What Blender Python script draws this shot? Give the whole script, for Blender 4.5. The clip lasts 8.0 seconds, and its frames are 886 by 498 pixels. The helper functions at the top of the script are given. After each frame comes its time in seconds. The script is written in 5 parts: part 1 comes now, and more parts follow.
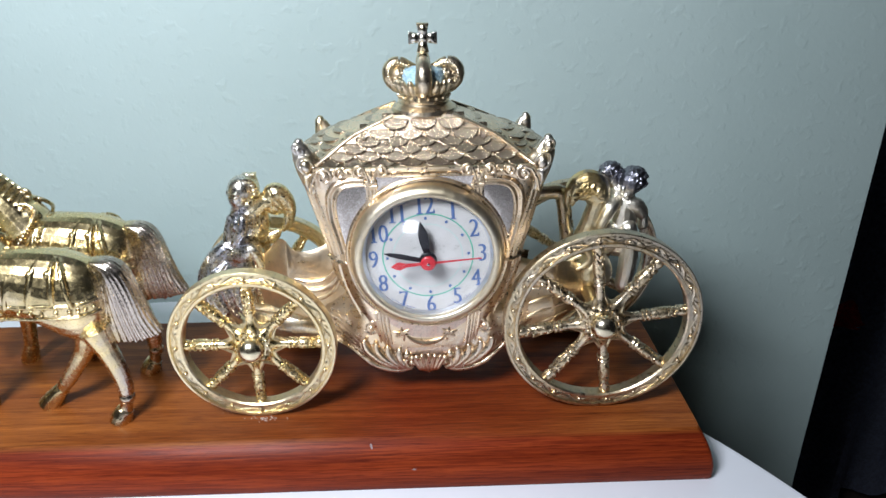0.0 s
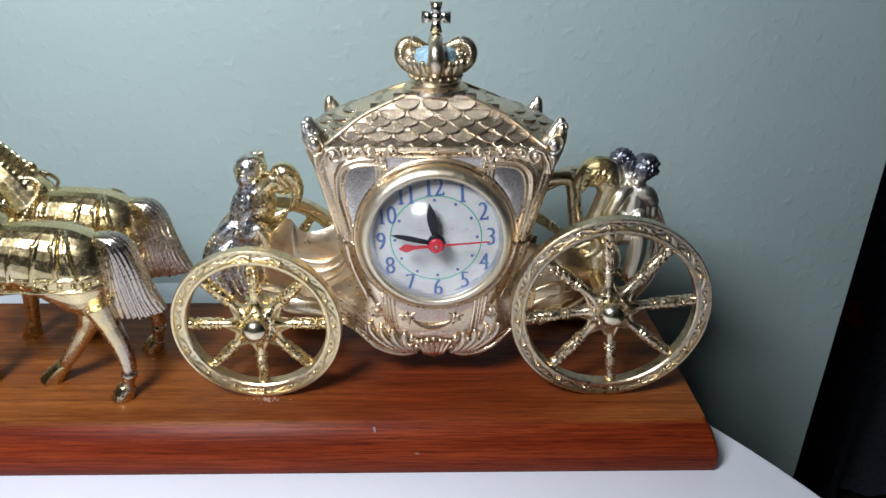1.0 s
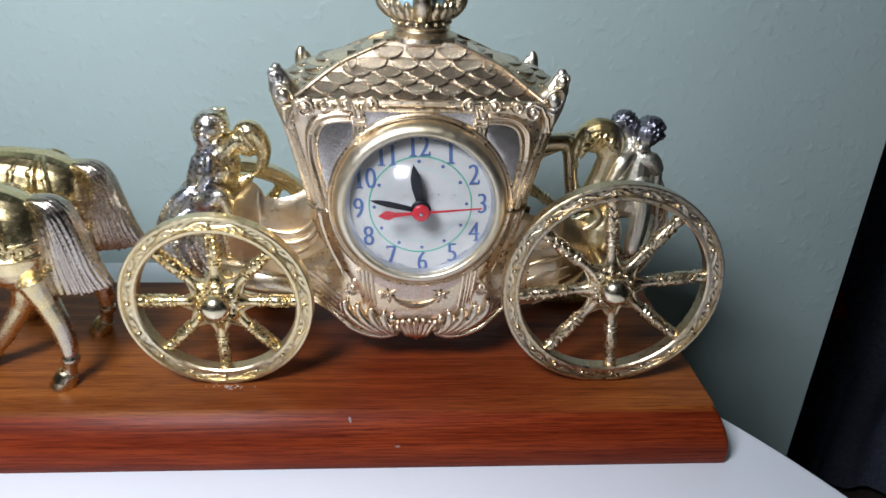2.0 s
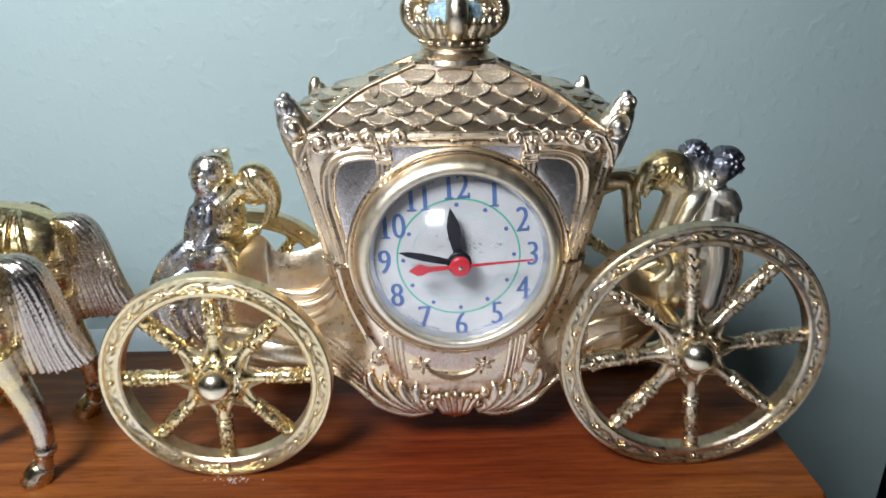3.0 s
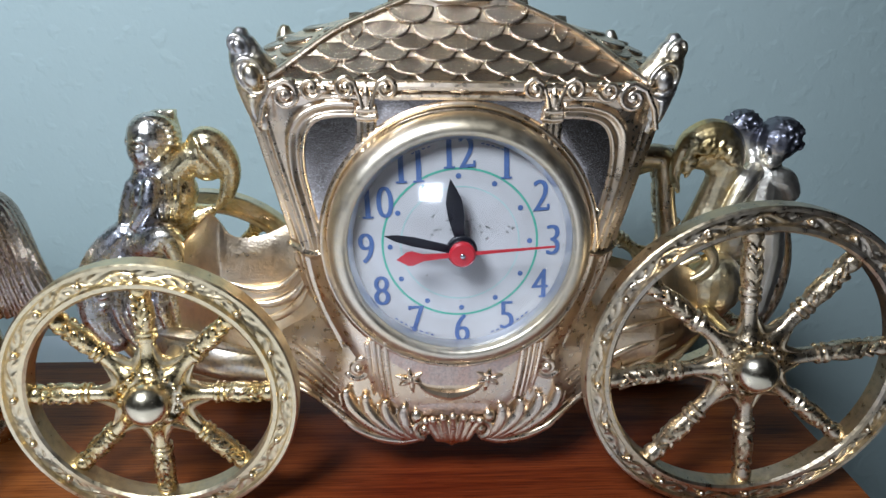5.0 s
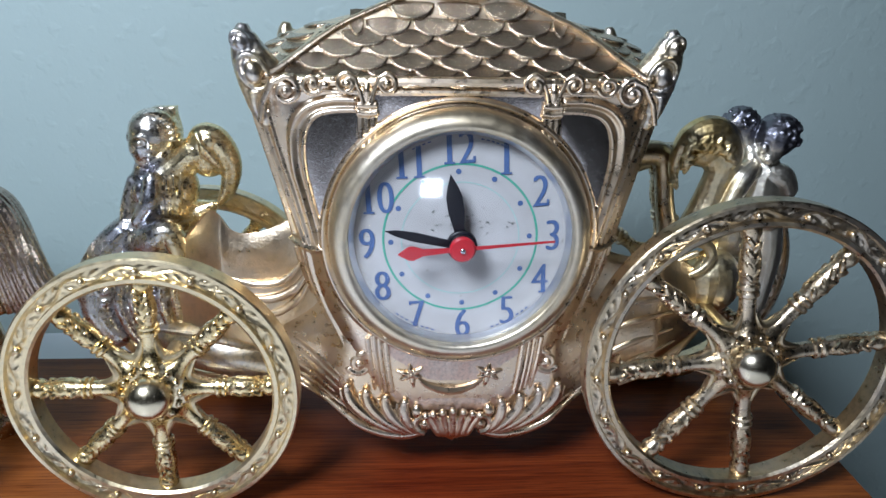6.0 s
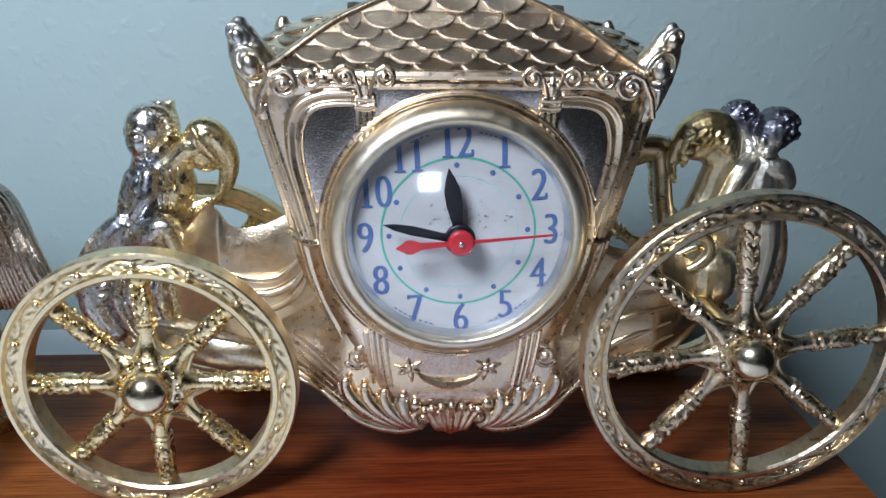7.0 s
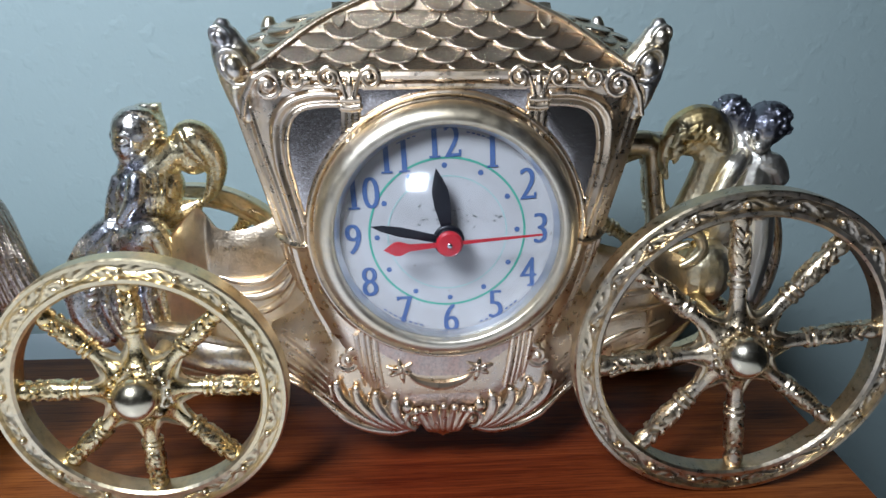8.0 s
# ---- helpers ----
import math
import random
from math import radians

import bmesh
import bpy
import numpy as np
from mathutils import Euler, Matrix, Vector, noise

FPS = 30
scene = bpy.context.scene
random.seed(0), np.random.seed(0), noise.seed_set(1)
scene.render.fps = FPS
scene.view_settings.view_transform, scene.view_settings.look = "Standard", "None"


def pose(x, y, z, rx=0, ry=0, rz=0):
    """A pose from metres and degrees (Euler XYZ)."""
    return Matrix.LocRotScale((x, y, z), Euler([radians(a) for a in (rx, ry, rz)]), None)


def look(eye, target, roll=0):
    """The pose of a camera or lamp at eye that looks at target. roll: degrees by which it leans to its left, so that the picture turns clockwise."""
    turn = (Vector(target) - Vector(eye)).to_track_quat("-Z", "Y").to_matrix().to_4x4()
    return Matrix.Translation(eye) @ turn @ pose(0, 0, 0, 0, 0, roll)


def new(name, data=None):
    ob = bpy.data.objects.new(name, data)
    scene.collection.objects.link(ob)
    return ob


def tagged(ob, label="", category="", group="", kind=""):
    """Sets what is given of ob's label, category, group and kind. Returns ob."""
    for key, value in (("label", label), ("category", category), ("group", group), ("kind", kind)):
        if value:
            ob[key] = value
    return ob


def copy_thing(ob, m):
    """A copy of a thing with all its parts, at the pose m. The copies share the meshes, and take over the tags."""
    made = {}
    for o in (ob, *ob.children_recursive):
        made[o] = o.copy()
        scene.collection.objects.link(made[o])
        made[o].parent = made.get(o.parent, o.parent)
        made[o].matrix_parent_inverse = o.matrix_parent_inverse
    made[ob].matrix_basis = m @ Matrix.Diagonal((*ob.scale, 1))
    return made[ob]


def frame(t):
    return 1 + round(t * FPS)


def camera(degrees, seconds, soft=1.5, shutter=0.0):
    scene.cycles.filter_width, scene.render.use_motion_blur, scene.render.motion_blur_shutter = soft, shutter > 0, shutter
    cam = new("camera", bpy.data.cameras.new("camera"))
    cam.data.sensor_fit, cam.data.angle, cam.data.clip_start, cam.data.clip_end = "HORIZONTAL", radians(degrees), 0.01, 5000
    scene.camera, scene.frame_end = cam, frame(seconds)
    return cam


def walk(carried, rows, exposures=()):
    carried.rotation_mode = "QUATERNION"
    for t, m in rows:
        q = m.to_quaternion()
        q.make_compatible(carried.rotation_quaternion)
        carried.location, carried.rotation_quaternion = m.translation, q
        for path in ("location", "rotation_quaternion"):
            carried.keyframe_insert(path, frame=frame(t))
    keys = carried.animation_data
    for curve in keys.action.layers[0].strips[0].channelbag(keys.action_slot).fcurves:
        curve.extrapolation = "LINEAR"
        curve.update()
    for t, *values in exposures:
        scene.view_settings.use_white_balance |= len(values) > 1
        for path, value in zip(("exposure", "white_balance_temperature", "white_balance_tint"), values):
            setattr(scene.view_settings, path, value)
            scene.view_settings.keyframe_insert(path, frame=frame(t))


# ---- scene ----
cam = camera(64.3, 8.0, 1.5, 0.5)
PATH = [
    (0, (-0.003, -0.343, 0.285), (0.05, 1.469, -0.559), -0.6),
    (0.5, (-0.004, -0.342, 0.281), (0.055, 1.463, -0.578), 0.2),
    (1, (-0.007, -0.342, 0.278), (0.044, 1.463, -0.581), 0.7),
    (1.2, (-0.007, -0.342, 0.275), (0.032, 1.464, -0.584), 0.6),
    (2.3, (-0.017, -0.291, 0.24), (0.141, 1.502, -0.633), 2.1),
    (2.5, (-0.02, -0.279, 0.236), (0.12, 1.516, -0.635), 1.1),
    (3, (-0.017, -0.258, 0.228), (0.053, 1.598, -0.512), 0.0),
    (3.5, (-0.019, -0.227, 0.212), (0.071, 1.639, -0.501), 1.0),
    (4, (-0.019, -0.215, 0.199), (0.06, 1.659, -0.494), 0.5),
    (4.2, (-0.019, -0.211, 0.199), (0.065, 1.663, -0.496), 0.6),
    (5.5, (-0.018, -0.208, 0.196), (0.095, 1.664, -0.498), 1.1),
    (6, (-0.019, -0.21, 0.196), (0.093, 1.663, -0.498), 1.1),
    (6.5, (-0.02, -0.212, 0.195), (0.087, 1.66, -0.502), 1.1),
    (7, (-0.019, -0.21, 0.195), (0.098, 1.659, -0.507), 1.0),
    (7.5, (-0.018, -0.21, 0.195), (0.098, 1.658, -0.51), 0.7),
    (8, (-0.015, -0.208, 0.196), (0.098, 1.656, -0.518), 0.2),
]
EXPOSURE = [(0.0, 0.31, 6500, 10), (0.5, 0.08, 6500, 10), (1.0, -0.03, 6500, 10), (2.5, 0.06, 6450, 10), (3.0, 0.14, 6450, 10), (3.5, 0.08, 6300, 10), (4.0, 0.0, 6200, 10), (5.5, -0.09, 5950, 10), (8.0, -0.14, 5900, 10)]
walk(cam, [(t, look(eye, target, roll)) for t, eye, target, roll in PATH], EXPOSURE)

# ---------------------------------------------------------------- light
world = bpy.data.worlds.new("world")
world.use_nodes = True
world.node_tree.nodes["Background"].inputs[0].default_value = (0.6, 0.7, 0.8, 1)
world.node_tree.nodes["Background"].inputs[1].default_value = 0.010
scene.world = world

lamp_data = bpy.data.lights.new("panel_lamp", "AREA")
lamp_data.shape, lamp_data.size, lamp_data.size_y = "RECTANGLE", 0.205, 0.165
lamp_data.energy = 6.0
lamp_data.color = (0.88, 0.94, 1.04)
lamp = new("panel_lamp", lamp_data)
lamp.matrix_world = look((-0.265, -0.365, 0.555), (-0.17, 0.03, 0.03))

# unseen fill light, added to lift the right side; no known fixture
fill_data = bpy.data.lights.new("fill_light", "AREA")
fill_data.shape, fill_data.size, fill_data.size_y = "RECTANGLE", 0.9, 0.5
fill_data.energy = 0.08
fill_data.color = (0.92, 0.96, 1.0)
fill = new("fill_light", fill_data)
fill.matrix_world = look((0.60, -0.45, 1.6), (0.60, -0.45, 0.0))


# ---------------------------------------------------------------- helpers
TOP = 0.028      # top of the wooden base
CY = 0.033       # middle plane of the coach
WORLD = {}
STRAIGHT = Matrix.Identity(4)
COACH = Matrix.Translation((-0.0019, 0, 0))     # the coach stands a little forward of its gear
DIALS = Matrix.Translation((-0.0011, 0, 0))
STAND = [STRAIGHT]      # how the parts now being built stand


def place(ob, m, parent=None):
    WORLD[ob.name] = m
    if parent is not None:
        ob.parent = parent
        ob.matrix_basis = WORLD[parent.name].inverted() @ m
    else:
        ob.matrix_basis = m
    return ob


def mesh_of(bm, name, smooth=True, sharp=40):
    me = bpy.data.meshes.new(name)
    bm.normal_update()
    if smooth:
        for f in bm.faces:
            f.smooth = True
        for e in bm.edges:
            if len(e.link_faces) == 2 and e.calc_face_angle(0) > radians(sharp):
                e.smooth = False
    bm.to_mesh(me)
    bm.free()
    return me


def part(name, bm, material, parent, label="", m=None, smooth=True, sharp=40, kind=""):
    """One mesh object under a thing or a part; bm may be a bmesh or a ready mesh."""
    me = bm if isinstance(bm, bpy.types.Mesh) else mesh_of(bm, name, smooth, sharp)
    if material is not None and not me.materials:
        me.materials.append(material)
    ob = new(name, me)
    place(ob, STAND[0] @ (m if m is not None else STRAIGHT), parent)
    if label:
        tagged(ob, label)
    if kind:
        tagged(ob, kind=kind)
    return ob


def thing(name, at, label, category, group="", kind=""):
    ob = new(name)
    ob.empty_display_size = 0.01
    place(ob, Matrix.Translation(at))
    return tagged(ob, label, category, group, kind)


def single(name, bm, material, label, category="", kind="", smooth=True, sharp=40, group=""):
    me = mesh_of(bm, name, smooth, sharp)
    me.materials.append(material)
    ob = new(name, me)
    place(ob, Matrix.Identity(4))
    return tagged(ob, label, category, group, kind)


def box(bm, a, b):
    """Box between two corners."""
    v = [bm.verts.new((x, y, z)) for z in (a[2], b[2]) for y in (a[1], b[1]) for x in (a[0], b[0])]
    for q in ((0, 2, 3, 1), (4, 5, 7, 6), (0, 1, 5, 4), (2, 6, 7, 3), (0, 4, 6, 2), (1, 3, 7, 5)):
        bm.faces.new([v[i] for i in q])
    return bm


def rings(bm, rows, closed=True, caps=True, loop=False):
    """Skin between rows of points."""
    vs = [[bm.verts.new(p) for p in row] for row in rows]
    n = len(vs[0])
    pairs = list(zip(vs, vs[1:])) + ([(vs[-1], vs[0])] if loop else [])
    for a, b in pairs:
        for i in range(n if closed else n - 1):
            j = (i + 1) % n
            bm.faces.new((a[i], a[j], b[j], b[i]))
    if caps and closed and not loop:
        bm.faces.new(vs[0][::-1])
        bm.faces.new(vs[-1])
    return vs


def lathe(bm, profile, n=32, m=None, loop=False):
    """Turns (radius, height) round z, then applies m."""
    m = m or Matrix.Identity(4)
    rows = []
    for r, h in profile:
        rows.append([m @ Vector((r * math.cos(2 * math.pi * k / n), r * math.sin(2 * math.pi * k / n), h)) for k in range(n)])
    rings(bm, rows, True, not loop, loop)
    return bm


FACE = Matrix.Rotation(radians(90), 4, "X")          # local z to -y: towards the viewer


def facing(x, y, z):
    return Matrix.Translation((x, y, z)) @ FACE


def tube(bm, pts, r, n=8, closed=False, flat=1.0, normal=None):
    """Round bar along points; r a number or one for each point; flat squashes it along normal."""
    pts = [Vector(p) for p in pts]
    k = len(pts)
    rad = [r] * k if isinstance(r, (int, float)) else list(r)
    ref = Vector(normal) if normal else Vector((0, -1, 0))
    rows = []
    for i, p in enumerate(pts):
        a = pts[(i - 1) % k] if closed or i else p
        b = pts[(i + 1) % k] if closed or i < k - 1 else p
        d = (b - a).normalized()
        side = d.cross(ref)
        if side.length < 1e-4:
            side = d.cross(Vector((1, 0, 0.3)))
        side.normalize()
        up = side.cross(d).normalized()
        rows.append([p + rad[i] * (math.cos(2 * math.pi * j / n) * side + flat * math.sin(2 * math.pi * j / n) * up) for j in range(n)])
    rings(bm, rows, True, not closed, closed)
    return bm


def spline(pts, n=8, closed=False):
    """Catmull-Rom through points."""
    pts = [Vector(p) for p in pts]
    k = len(pts)
    out = []
    for i in range(k if closed else k - 1):
        p0 = pts[(i - 1) % k] if closed or i else pts[i]
        p1, p2 = pts[i], pts[(i + 1) % k]
        p3 = pts[(i + 2) % k] if closed or i < k - 2 else p2
        for s in range(n):
            t = s / n
            out.append(0.5 * (2 * p1 + (p2 - p0) * t + (2 * p0 - 5 * p1 + 4 * p2 - p3) * t * t + (3 * p1 - p0 - 3 * p2 + p3) * t ** 3))
    if not closed:
        out.append(pts[-1])
    return out


def lerp_list(vals, n):
    out = []
    for i in range(n):
        f = i / (n - 1) * (len(vals) - 1)
        a = min(int(f), len(vals) - 2)
        out.append(vals[a] + (vals[a + 1] - vals[a]) * (f - a))
    return out


def bar(bm, pts, radii, n=8, steps=6, flat=1.0, normal=None):
    """Smooth tapered bar through points."""
    p = spline(pts, steps)
    return tube(bm, p, lerp_list(radii, len(p)), n, False, flat, normal)


def ball(bm, c, r, rot=None, seg=14, rin=9):
    """Ellipsoid."""
    r = (r, r, r) if isinstance(r, (int, float)) else r
    rot = rot or Matrix.Identity(4)
    m = Matrix.Translation(c) @ rot @ Matrix.Diagonal((*r, 1))
    rows = []
    for i in range(1, rin):
        a = math.pi * i / rin
        rows.append([m @ Vector((math.sin(a) * math.cos(2 * math.pi * j / seg), math.sin(a) * math.sin(2 * math.pi * j / seg), -math.cos(a))) for j in range(seg)])
    vs = rings(bm, rows, True, False)
    s, t = bm.verts.new(m @ Vector((0, 0, -1))), bm.verts.new(m @ Vector((0, 0, 1)))
    for j in range(seg):
        k = (j + 1) % seg
        bm.faces.new((s, vs[0][k], vs[0][j]))
        bm.faces.new((t, vs[-1][j], vs[-1][k]))
    return bm


def turn(axis, deg):
    return Matrix.Rotation(radians(deg), 4, axis)


def scroll(bm, x, z, y, r, turns=1.4, start=0, way=1, thick=0.001, lead=()):
    """Flat spiral volute on a front face, with an optional leading stem."""
    pts, rad = [], []
    for p in lead:
        pts.append(Vector((p[0], y, p[1])))
    n = 26
    for i in range(n + 1):
        f = i / n
        a = radians(start) + way * f * turns * 2 * math.pi
        q = r * (1 - 0.82 * f)
        pts.append(Vector((x + q * math.cos(a), y - 0.0006 * f, z + q * math.sin(a))))
    k = len(lead)
    rad = [thick * (0.75 + 0.25 * i / max(k, 1)) for i in range(k)] + [thick * (1 - 0.35 * i / n) for i in range(n + 1)]
    tube(bm, pts, rad, 8)
    ball(bm, (x, y - 0.0006, z), thick * 1.15, None, 10, 7)
    return bm


def melt(ob, voxel, smooth=6, factor=0.5):
    """Fuses overlapping bodies of one mesh into one skin."""
    r = ob.modifiers.new("fuse", "REMESH")
    r.mode, r.voxel_size, r.use_smooth_shade = "VOXEL", voxel, True
    if smooth:
        s = ob.modifiers.new("soften", "SMOOTH")
        s.iterations, s.factor = smooth, factor
    return ob


# ---------------------------------------------------------------- materials
def material(name):
    mat = bpy.data.materials.new(name)
    mat.use_nodes = True
    nt = mat.node_tree
    return mat, nt, nt.nodes["Principled BSDF"]


def ramp(nt, source, stops):
    n = nt.nodes.new("ShaderNodeValToRGB")
    e = n.color_ramp.elements
    while len(e) < len(stops):
        e.new(0.5)
    for el, (pos, col) in zip(e, stops):
        el.position = pos
        el.color = (*col, 1) if len(col) == 3 else col
    nt.links.new(source, n.inputs[0])
    return n


def bump(nt, source, strength, distance, below=None):
    n = nt.nodes.new("ShaderNodeBump")
    n.inputs["Strength"].default_value = strength
    n.inputs["Distance"].default_value = distance
    nt.links.new(source, n.inputs["Height"])
    if below is not None:
        nt.links.new(below.outputs[0], n.inputs["Normal"])
    return n


def coords(nt, scale=(1, 1, 1), kind="Object"):
    t = nt.nodes.new("ShaderNodeTexCoord")
    m = nt.nodes.new("ShaderNodeMapping")
    m.inputs["Scale"].default_value = scale
    nt.links.new(t.outputs[kind], m.inputs[0])
    return m.outputs[0]


def noise_tex(nt, vec, scale, detail=4, rough=0.55, distort=0.0):
    n = nt.nodes.new("ShaderNodeTexNoise")
    n.inputs["Scale"].default_value = scale
    n.inputs["Detail"].default_value = detail
    n.inputs["Roughness"].default_value = rough
    n.inputs["Distortion"].default_value = distort
    nt.links.new(vec, n.inputs["Vector"])
    return n


def plated(name, main, worn, rough=(0.16, 0.34), wear=0.62, patch=55, pit=0.25, pit_scale=900, tarnish=0.35, lump=0.35):
    """Thin metal plating with worn patches, tarnish and fine pitting."""
    mat, nt, b = material(name)
    v = coords(nt)
    big = noise_tex(nt, v, patch, 5, 0.6, 0.4)
    fine = noise_tex(nt, v, patch * 9, 4, 0.6)
    cast = noise_tex(nt, v, 260, 3, 0.5)
    r1 = ramp(nt, big.outputs[0], [(wear - 0.1, main), (wear + 0.06, worn)])
    dark = nt.nodes.new("ShaderNodeMixRGB")
    dark.blend_type = "MULTIPLY"
    r2 = ramp(nt, fine.outputs[0], [(0.33, (1 - tarnish,) * 3), (0.55, (1, 1, 1))])
    dark.inputs[0].default_value = 1.0
    nt.links.new(r1.outputs[0], dark.inputs[1])
    nt.links.new(r2.outputs[0], dark.inputs[2])
    nt.links.new(dark.outputs[0], b.inputs["Base Color"])
    mr = nt.nodes.new("ShaderNodeMapRange")
    mr.inputs["From Min"].default_value, mr.inputs["From Max"].default_value = 0.3, 0.7
    mr.inputs["To Min"].default_value, mr.inputs["To Max"].default_value = rough
    nt.links.new(fine.outputs[0], mr.inputs[0])
    nt.links.new(mr.outputs[0], b.inputs["Roughness"])
    b.inputs["Metallic"].default_value = 1.0
    pits = noise_tex(nt, v, pit_scale, 2, 0.5)
    b1 = bump(nt, cast.outputs[0], lump, 0.0006)
    b2 = bump(nt, pits.outputs[0], pit, 0.0003, b1)
    nt.links.new(b2.outputs[0], b.inputs["Normal"])
    return mat


GOLD = plated("gold_plate", (0.80, 0.655, 0.40), (0.78, 0.67, 0.48), (0.27, 0.41), 0.58, 45, 0.18, 1200, 0.20, 0.3)
BRONZE = plated("worn_bronze_plate", (0.70, 0.56, 0.36), (0.66, 0.56, 0.43), (0.25, 0.39), 0.54, 40, 0.18, 1200, 0.28, 0.32)
CHAMPAGNE = plated("champagne_plate", (0.82, 0.645, 0.44), (0.76, 0.63, 0.49), (0.23, 0.37), 0.56, 40, 0.16, 1300, 0.06, 0.12)
SCALES = plated("roof_plate", (0.54, 0.42, 0.295), (0.60, 0.49, 0.365), (0.16, 0.27), 0.55, 60, 0.2, 800, 0.2, 0.2)
SATIN = plated("satin_champagne", (0.82, 0.64, 0.41), (0.76, 0.62, 0.45), (0.27, 0.40), 0.56, 40, 0.45, 1300, 0.12, 0.15)
FINIAL = plated("finial_plate", (0.80, 0.67, 0.46), (0.66, 0.62, 0.58), (0.27, 0.40), 0.54, 90, 0.2, 800, 0.3)
PINKISH = plated("rose_plate", (0.74, 0.555, 0.45), (0.74, 0.61, 0.51), (0.36, 0.52), 0.5, 90, 0.9, 1000, 0.25, 0.6)
# the bright second colour paints the stipple's sparkle as fixed specks
HAMMERED = plated("speckled_plate", (0.57, 0.50, 0.45), (0.95, 0.90, 0.84), (0.15, 0.28), 0.60, 1300, 0.20, 2600, 0.20, 0.08)
BRASS = plated("brass_bezel", (0.80, 0.67, 0.46), (0.76, 0.67, 0.52), (0.33, 0.46), 0.52, 40, 0.10, 1600, 0.10, 0.03)
POLISHED = plated("polished_cap", (0.78, 0.68, 0.47), (0.76, 0.68, 0.52), (0.19, 0.28), 0.58, 60, 0.08, 1200, 0.12, 0.10)
YELLOW = plated("yellow_gilt", (0.80, 0.62, 0.31), (0.78, 0.67, 0.46), (0.20, 0.33), 0.55, 70, 0.20, 1200, 0.25, 0.5)
BROWNED = plated("browned_gilt", (0.68, 0.54, 0.35), (0.68, 0.58, 0.45), (0.22, 0.36), 0.54, 70, 0.20, 1200, 0.30, 0.5)
FIGURE = plated("worn_gilt", (0.82, 0.69, 0.45), (0.72, 0.69, 0.64), (0.16, 0.30), 0.50, 60, 0.25, 700, 0.2, 0.3)


def worn_along(mat, x0, x1, colour, along=(1, 0, 0)):
    """Plating that has worn to another colour beyond x1 in the direction given, blotchy between x0 and x1."""
    nt = mat.node_tree
    b = nt.nodes["Principled BSDF"]
    old = b.inputs["Base Color"].links[0].from_socket
    t = nt.nodes.new("ShaderNodeTexCoord")
    way = nt.nodes.new("ShaderNodeVectorMath")
    way.operation = "DOT_PRODUCT"
    way.inputs[1].default_value = along
    nt.links.new(t.outputs["Object"], way.inputs[0])
    n = noise_tex(nt, t.outputs["Object"], 160, 4)
    add = nt.nodes.new("ShaderNodeMath")
    add.operation = "MULTIPLY_ADD"
    nt.links.new(n.outputs[0], add.inputs[0])
    add.inputs[1].default_value = 0.016
    nt.links.new(way.outputs["Value"], add.inputs[2])
    mr = nt.nodes.new("ShaderNodeMapRange")
    mr.inputs["From Min"].default_value, mr.inputs["From Max"].default_value = x0 + 0.008, x1 + 0.008
    nt.links.new(add.outputs[0], mr.inputs[0])
    mix = nt.nodes.new("ShaderNodeMixRGB")
    nt.links.new(mr.outputs[0], mix.inputs[0])
    nt.links.new(old, mix.inputs[1])
    mix.inputs[2].default_value = (*colour, 1)
    nt.links.new(mix.outputs[0], b.inputs["Base Color"])
    return mat


HORSE = worn_along(plated("horse_gilt", (0.70, 0.555, 0.29), (0.68, 0.56, 0.36), (0.19, 0.31), 0.58, 42, 0.15, 800, 0.14, 0.15), -0.178, -0.168, (0.50, 0.43, 0.37))
COACHMAN = worn_along(plated("coachman_gilt", (0.52, 0.52, 0.56), (0.66, 0.61, 0.52), (0.20, 0.34), 0.52, 60, 0.2, 700, 0.15, 0.4), -0.106, -0.098, (0.82, 0.68, 0.41))
CHERUB = plated("cherub_gilt", (0.80, 0.60, 0.27), (0.82, 0.70, 0.46), (0.31, 0.46), 0.50, 60, 0.25, 700, 0.18, 0.5)
CHERUB = worn_along(CHERUB, 0.100, 0.108, (0.86, 0.80, 0.68))
CHERUB = worn_along(CHERUB, 0.2080, 0.2135, (0.21, 0.21, 0.24), (0.6, 0, 1))


def plain(name, colour, rough=0.5, metal=0.0, vary=0.12, scale=80, relief=0.0, coat=0.0):
    mat, nt, b = material(name)
    v = coords(nt)
    n = noise_tex(nt, v, scale, 5)
    lo = tuple(c * (1 - vary) for c in colour)
    hi = tuple(min(1, c * (1 + vary)) for c in colour)
    r = ramp(nt, n.outputs[0], [(0.3, lo), (0.7, hi)])
    nt.links.new(r.outputs[0], b.inputs["Base Color"])
    b.inputs["Roughness"].default_value = rough
    b.inputs["Metallic"].default_value = metal
    b.inputs["Coat Weight"].default_value = coat
    if relief:
        bb = bump(nt, n.outputs[0], relief, 0.001)
        nt.links.new(bb.outputs[0], b.inputs["Normal"])
    return mat


def wall_paint():
    mat, nt, b = material("sage_wall_paint")
    v = coords(nt)
    stain = noise_tex(nt, v, 5, 4)
    r = ramp(nt, stain.outputs[0], [(0.3, (0.45, 0.56, 0.535)), (0.7, (0.495, 0.605, 0.58))])
    nt.links.new(r.outputs[0], b.inputs["Base Color"])
    b.inputs["Roughness"].default_value = 0.55
    lumps = noise_tex(nt, v, 95, 2, 0.45, 0.1)
    rl = ramp(nt, lumps.outputs[0], [(0.56, (0, 0, 0)), (0.72, (1, 1, 1))])
    peel = noise_tex(nt, v, 260, 3, 0.5)
    b1 = bump(nt, rl.outputs[0], 0.26, 0.0010)
    b2 = bump(nt, peel.outputs[0], 0.26, 0.0006, b1)
    nt.links.new(b2.outputs[0], b.inputs["Normal"])
    return mat


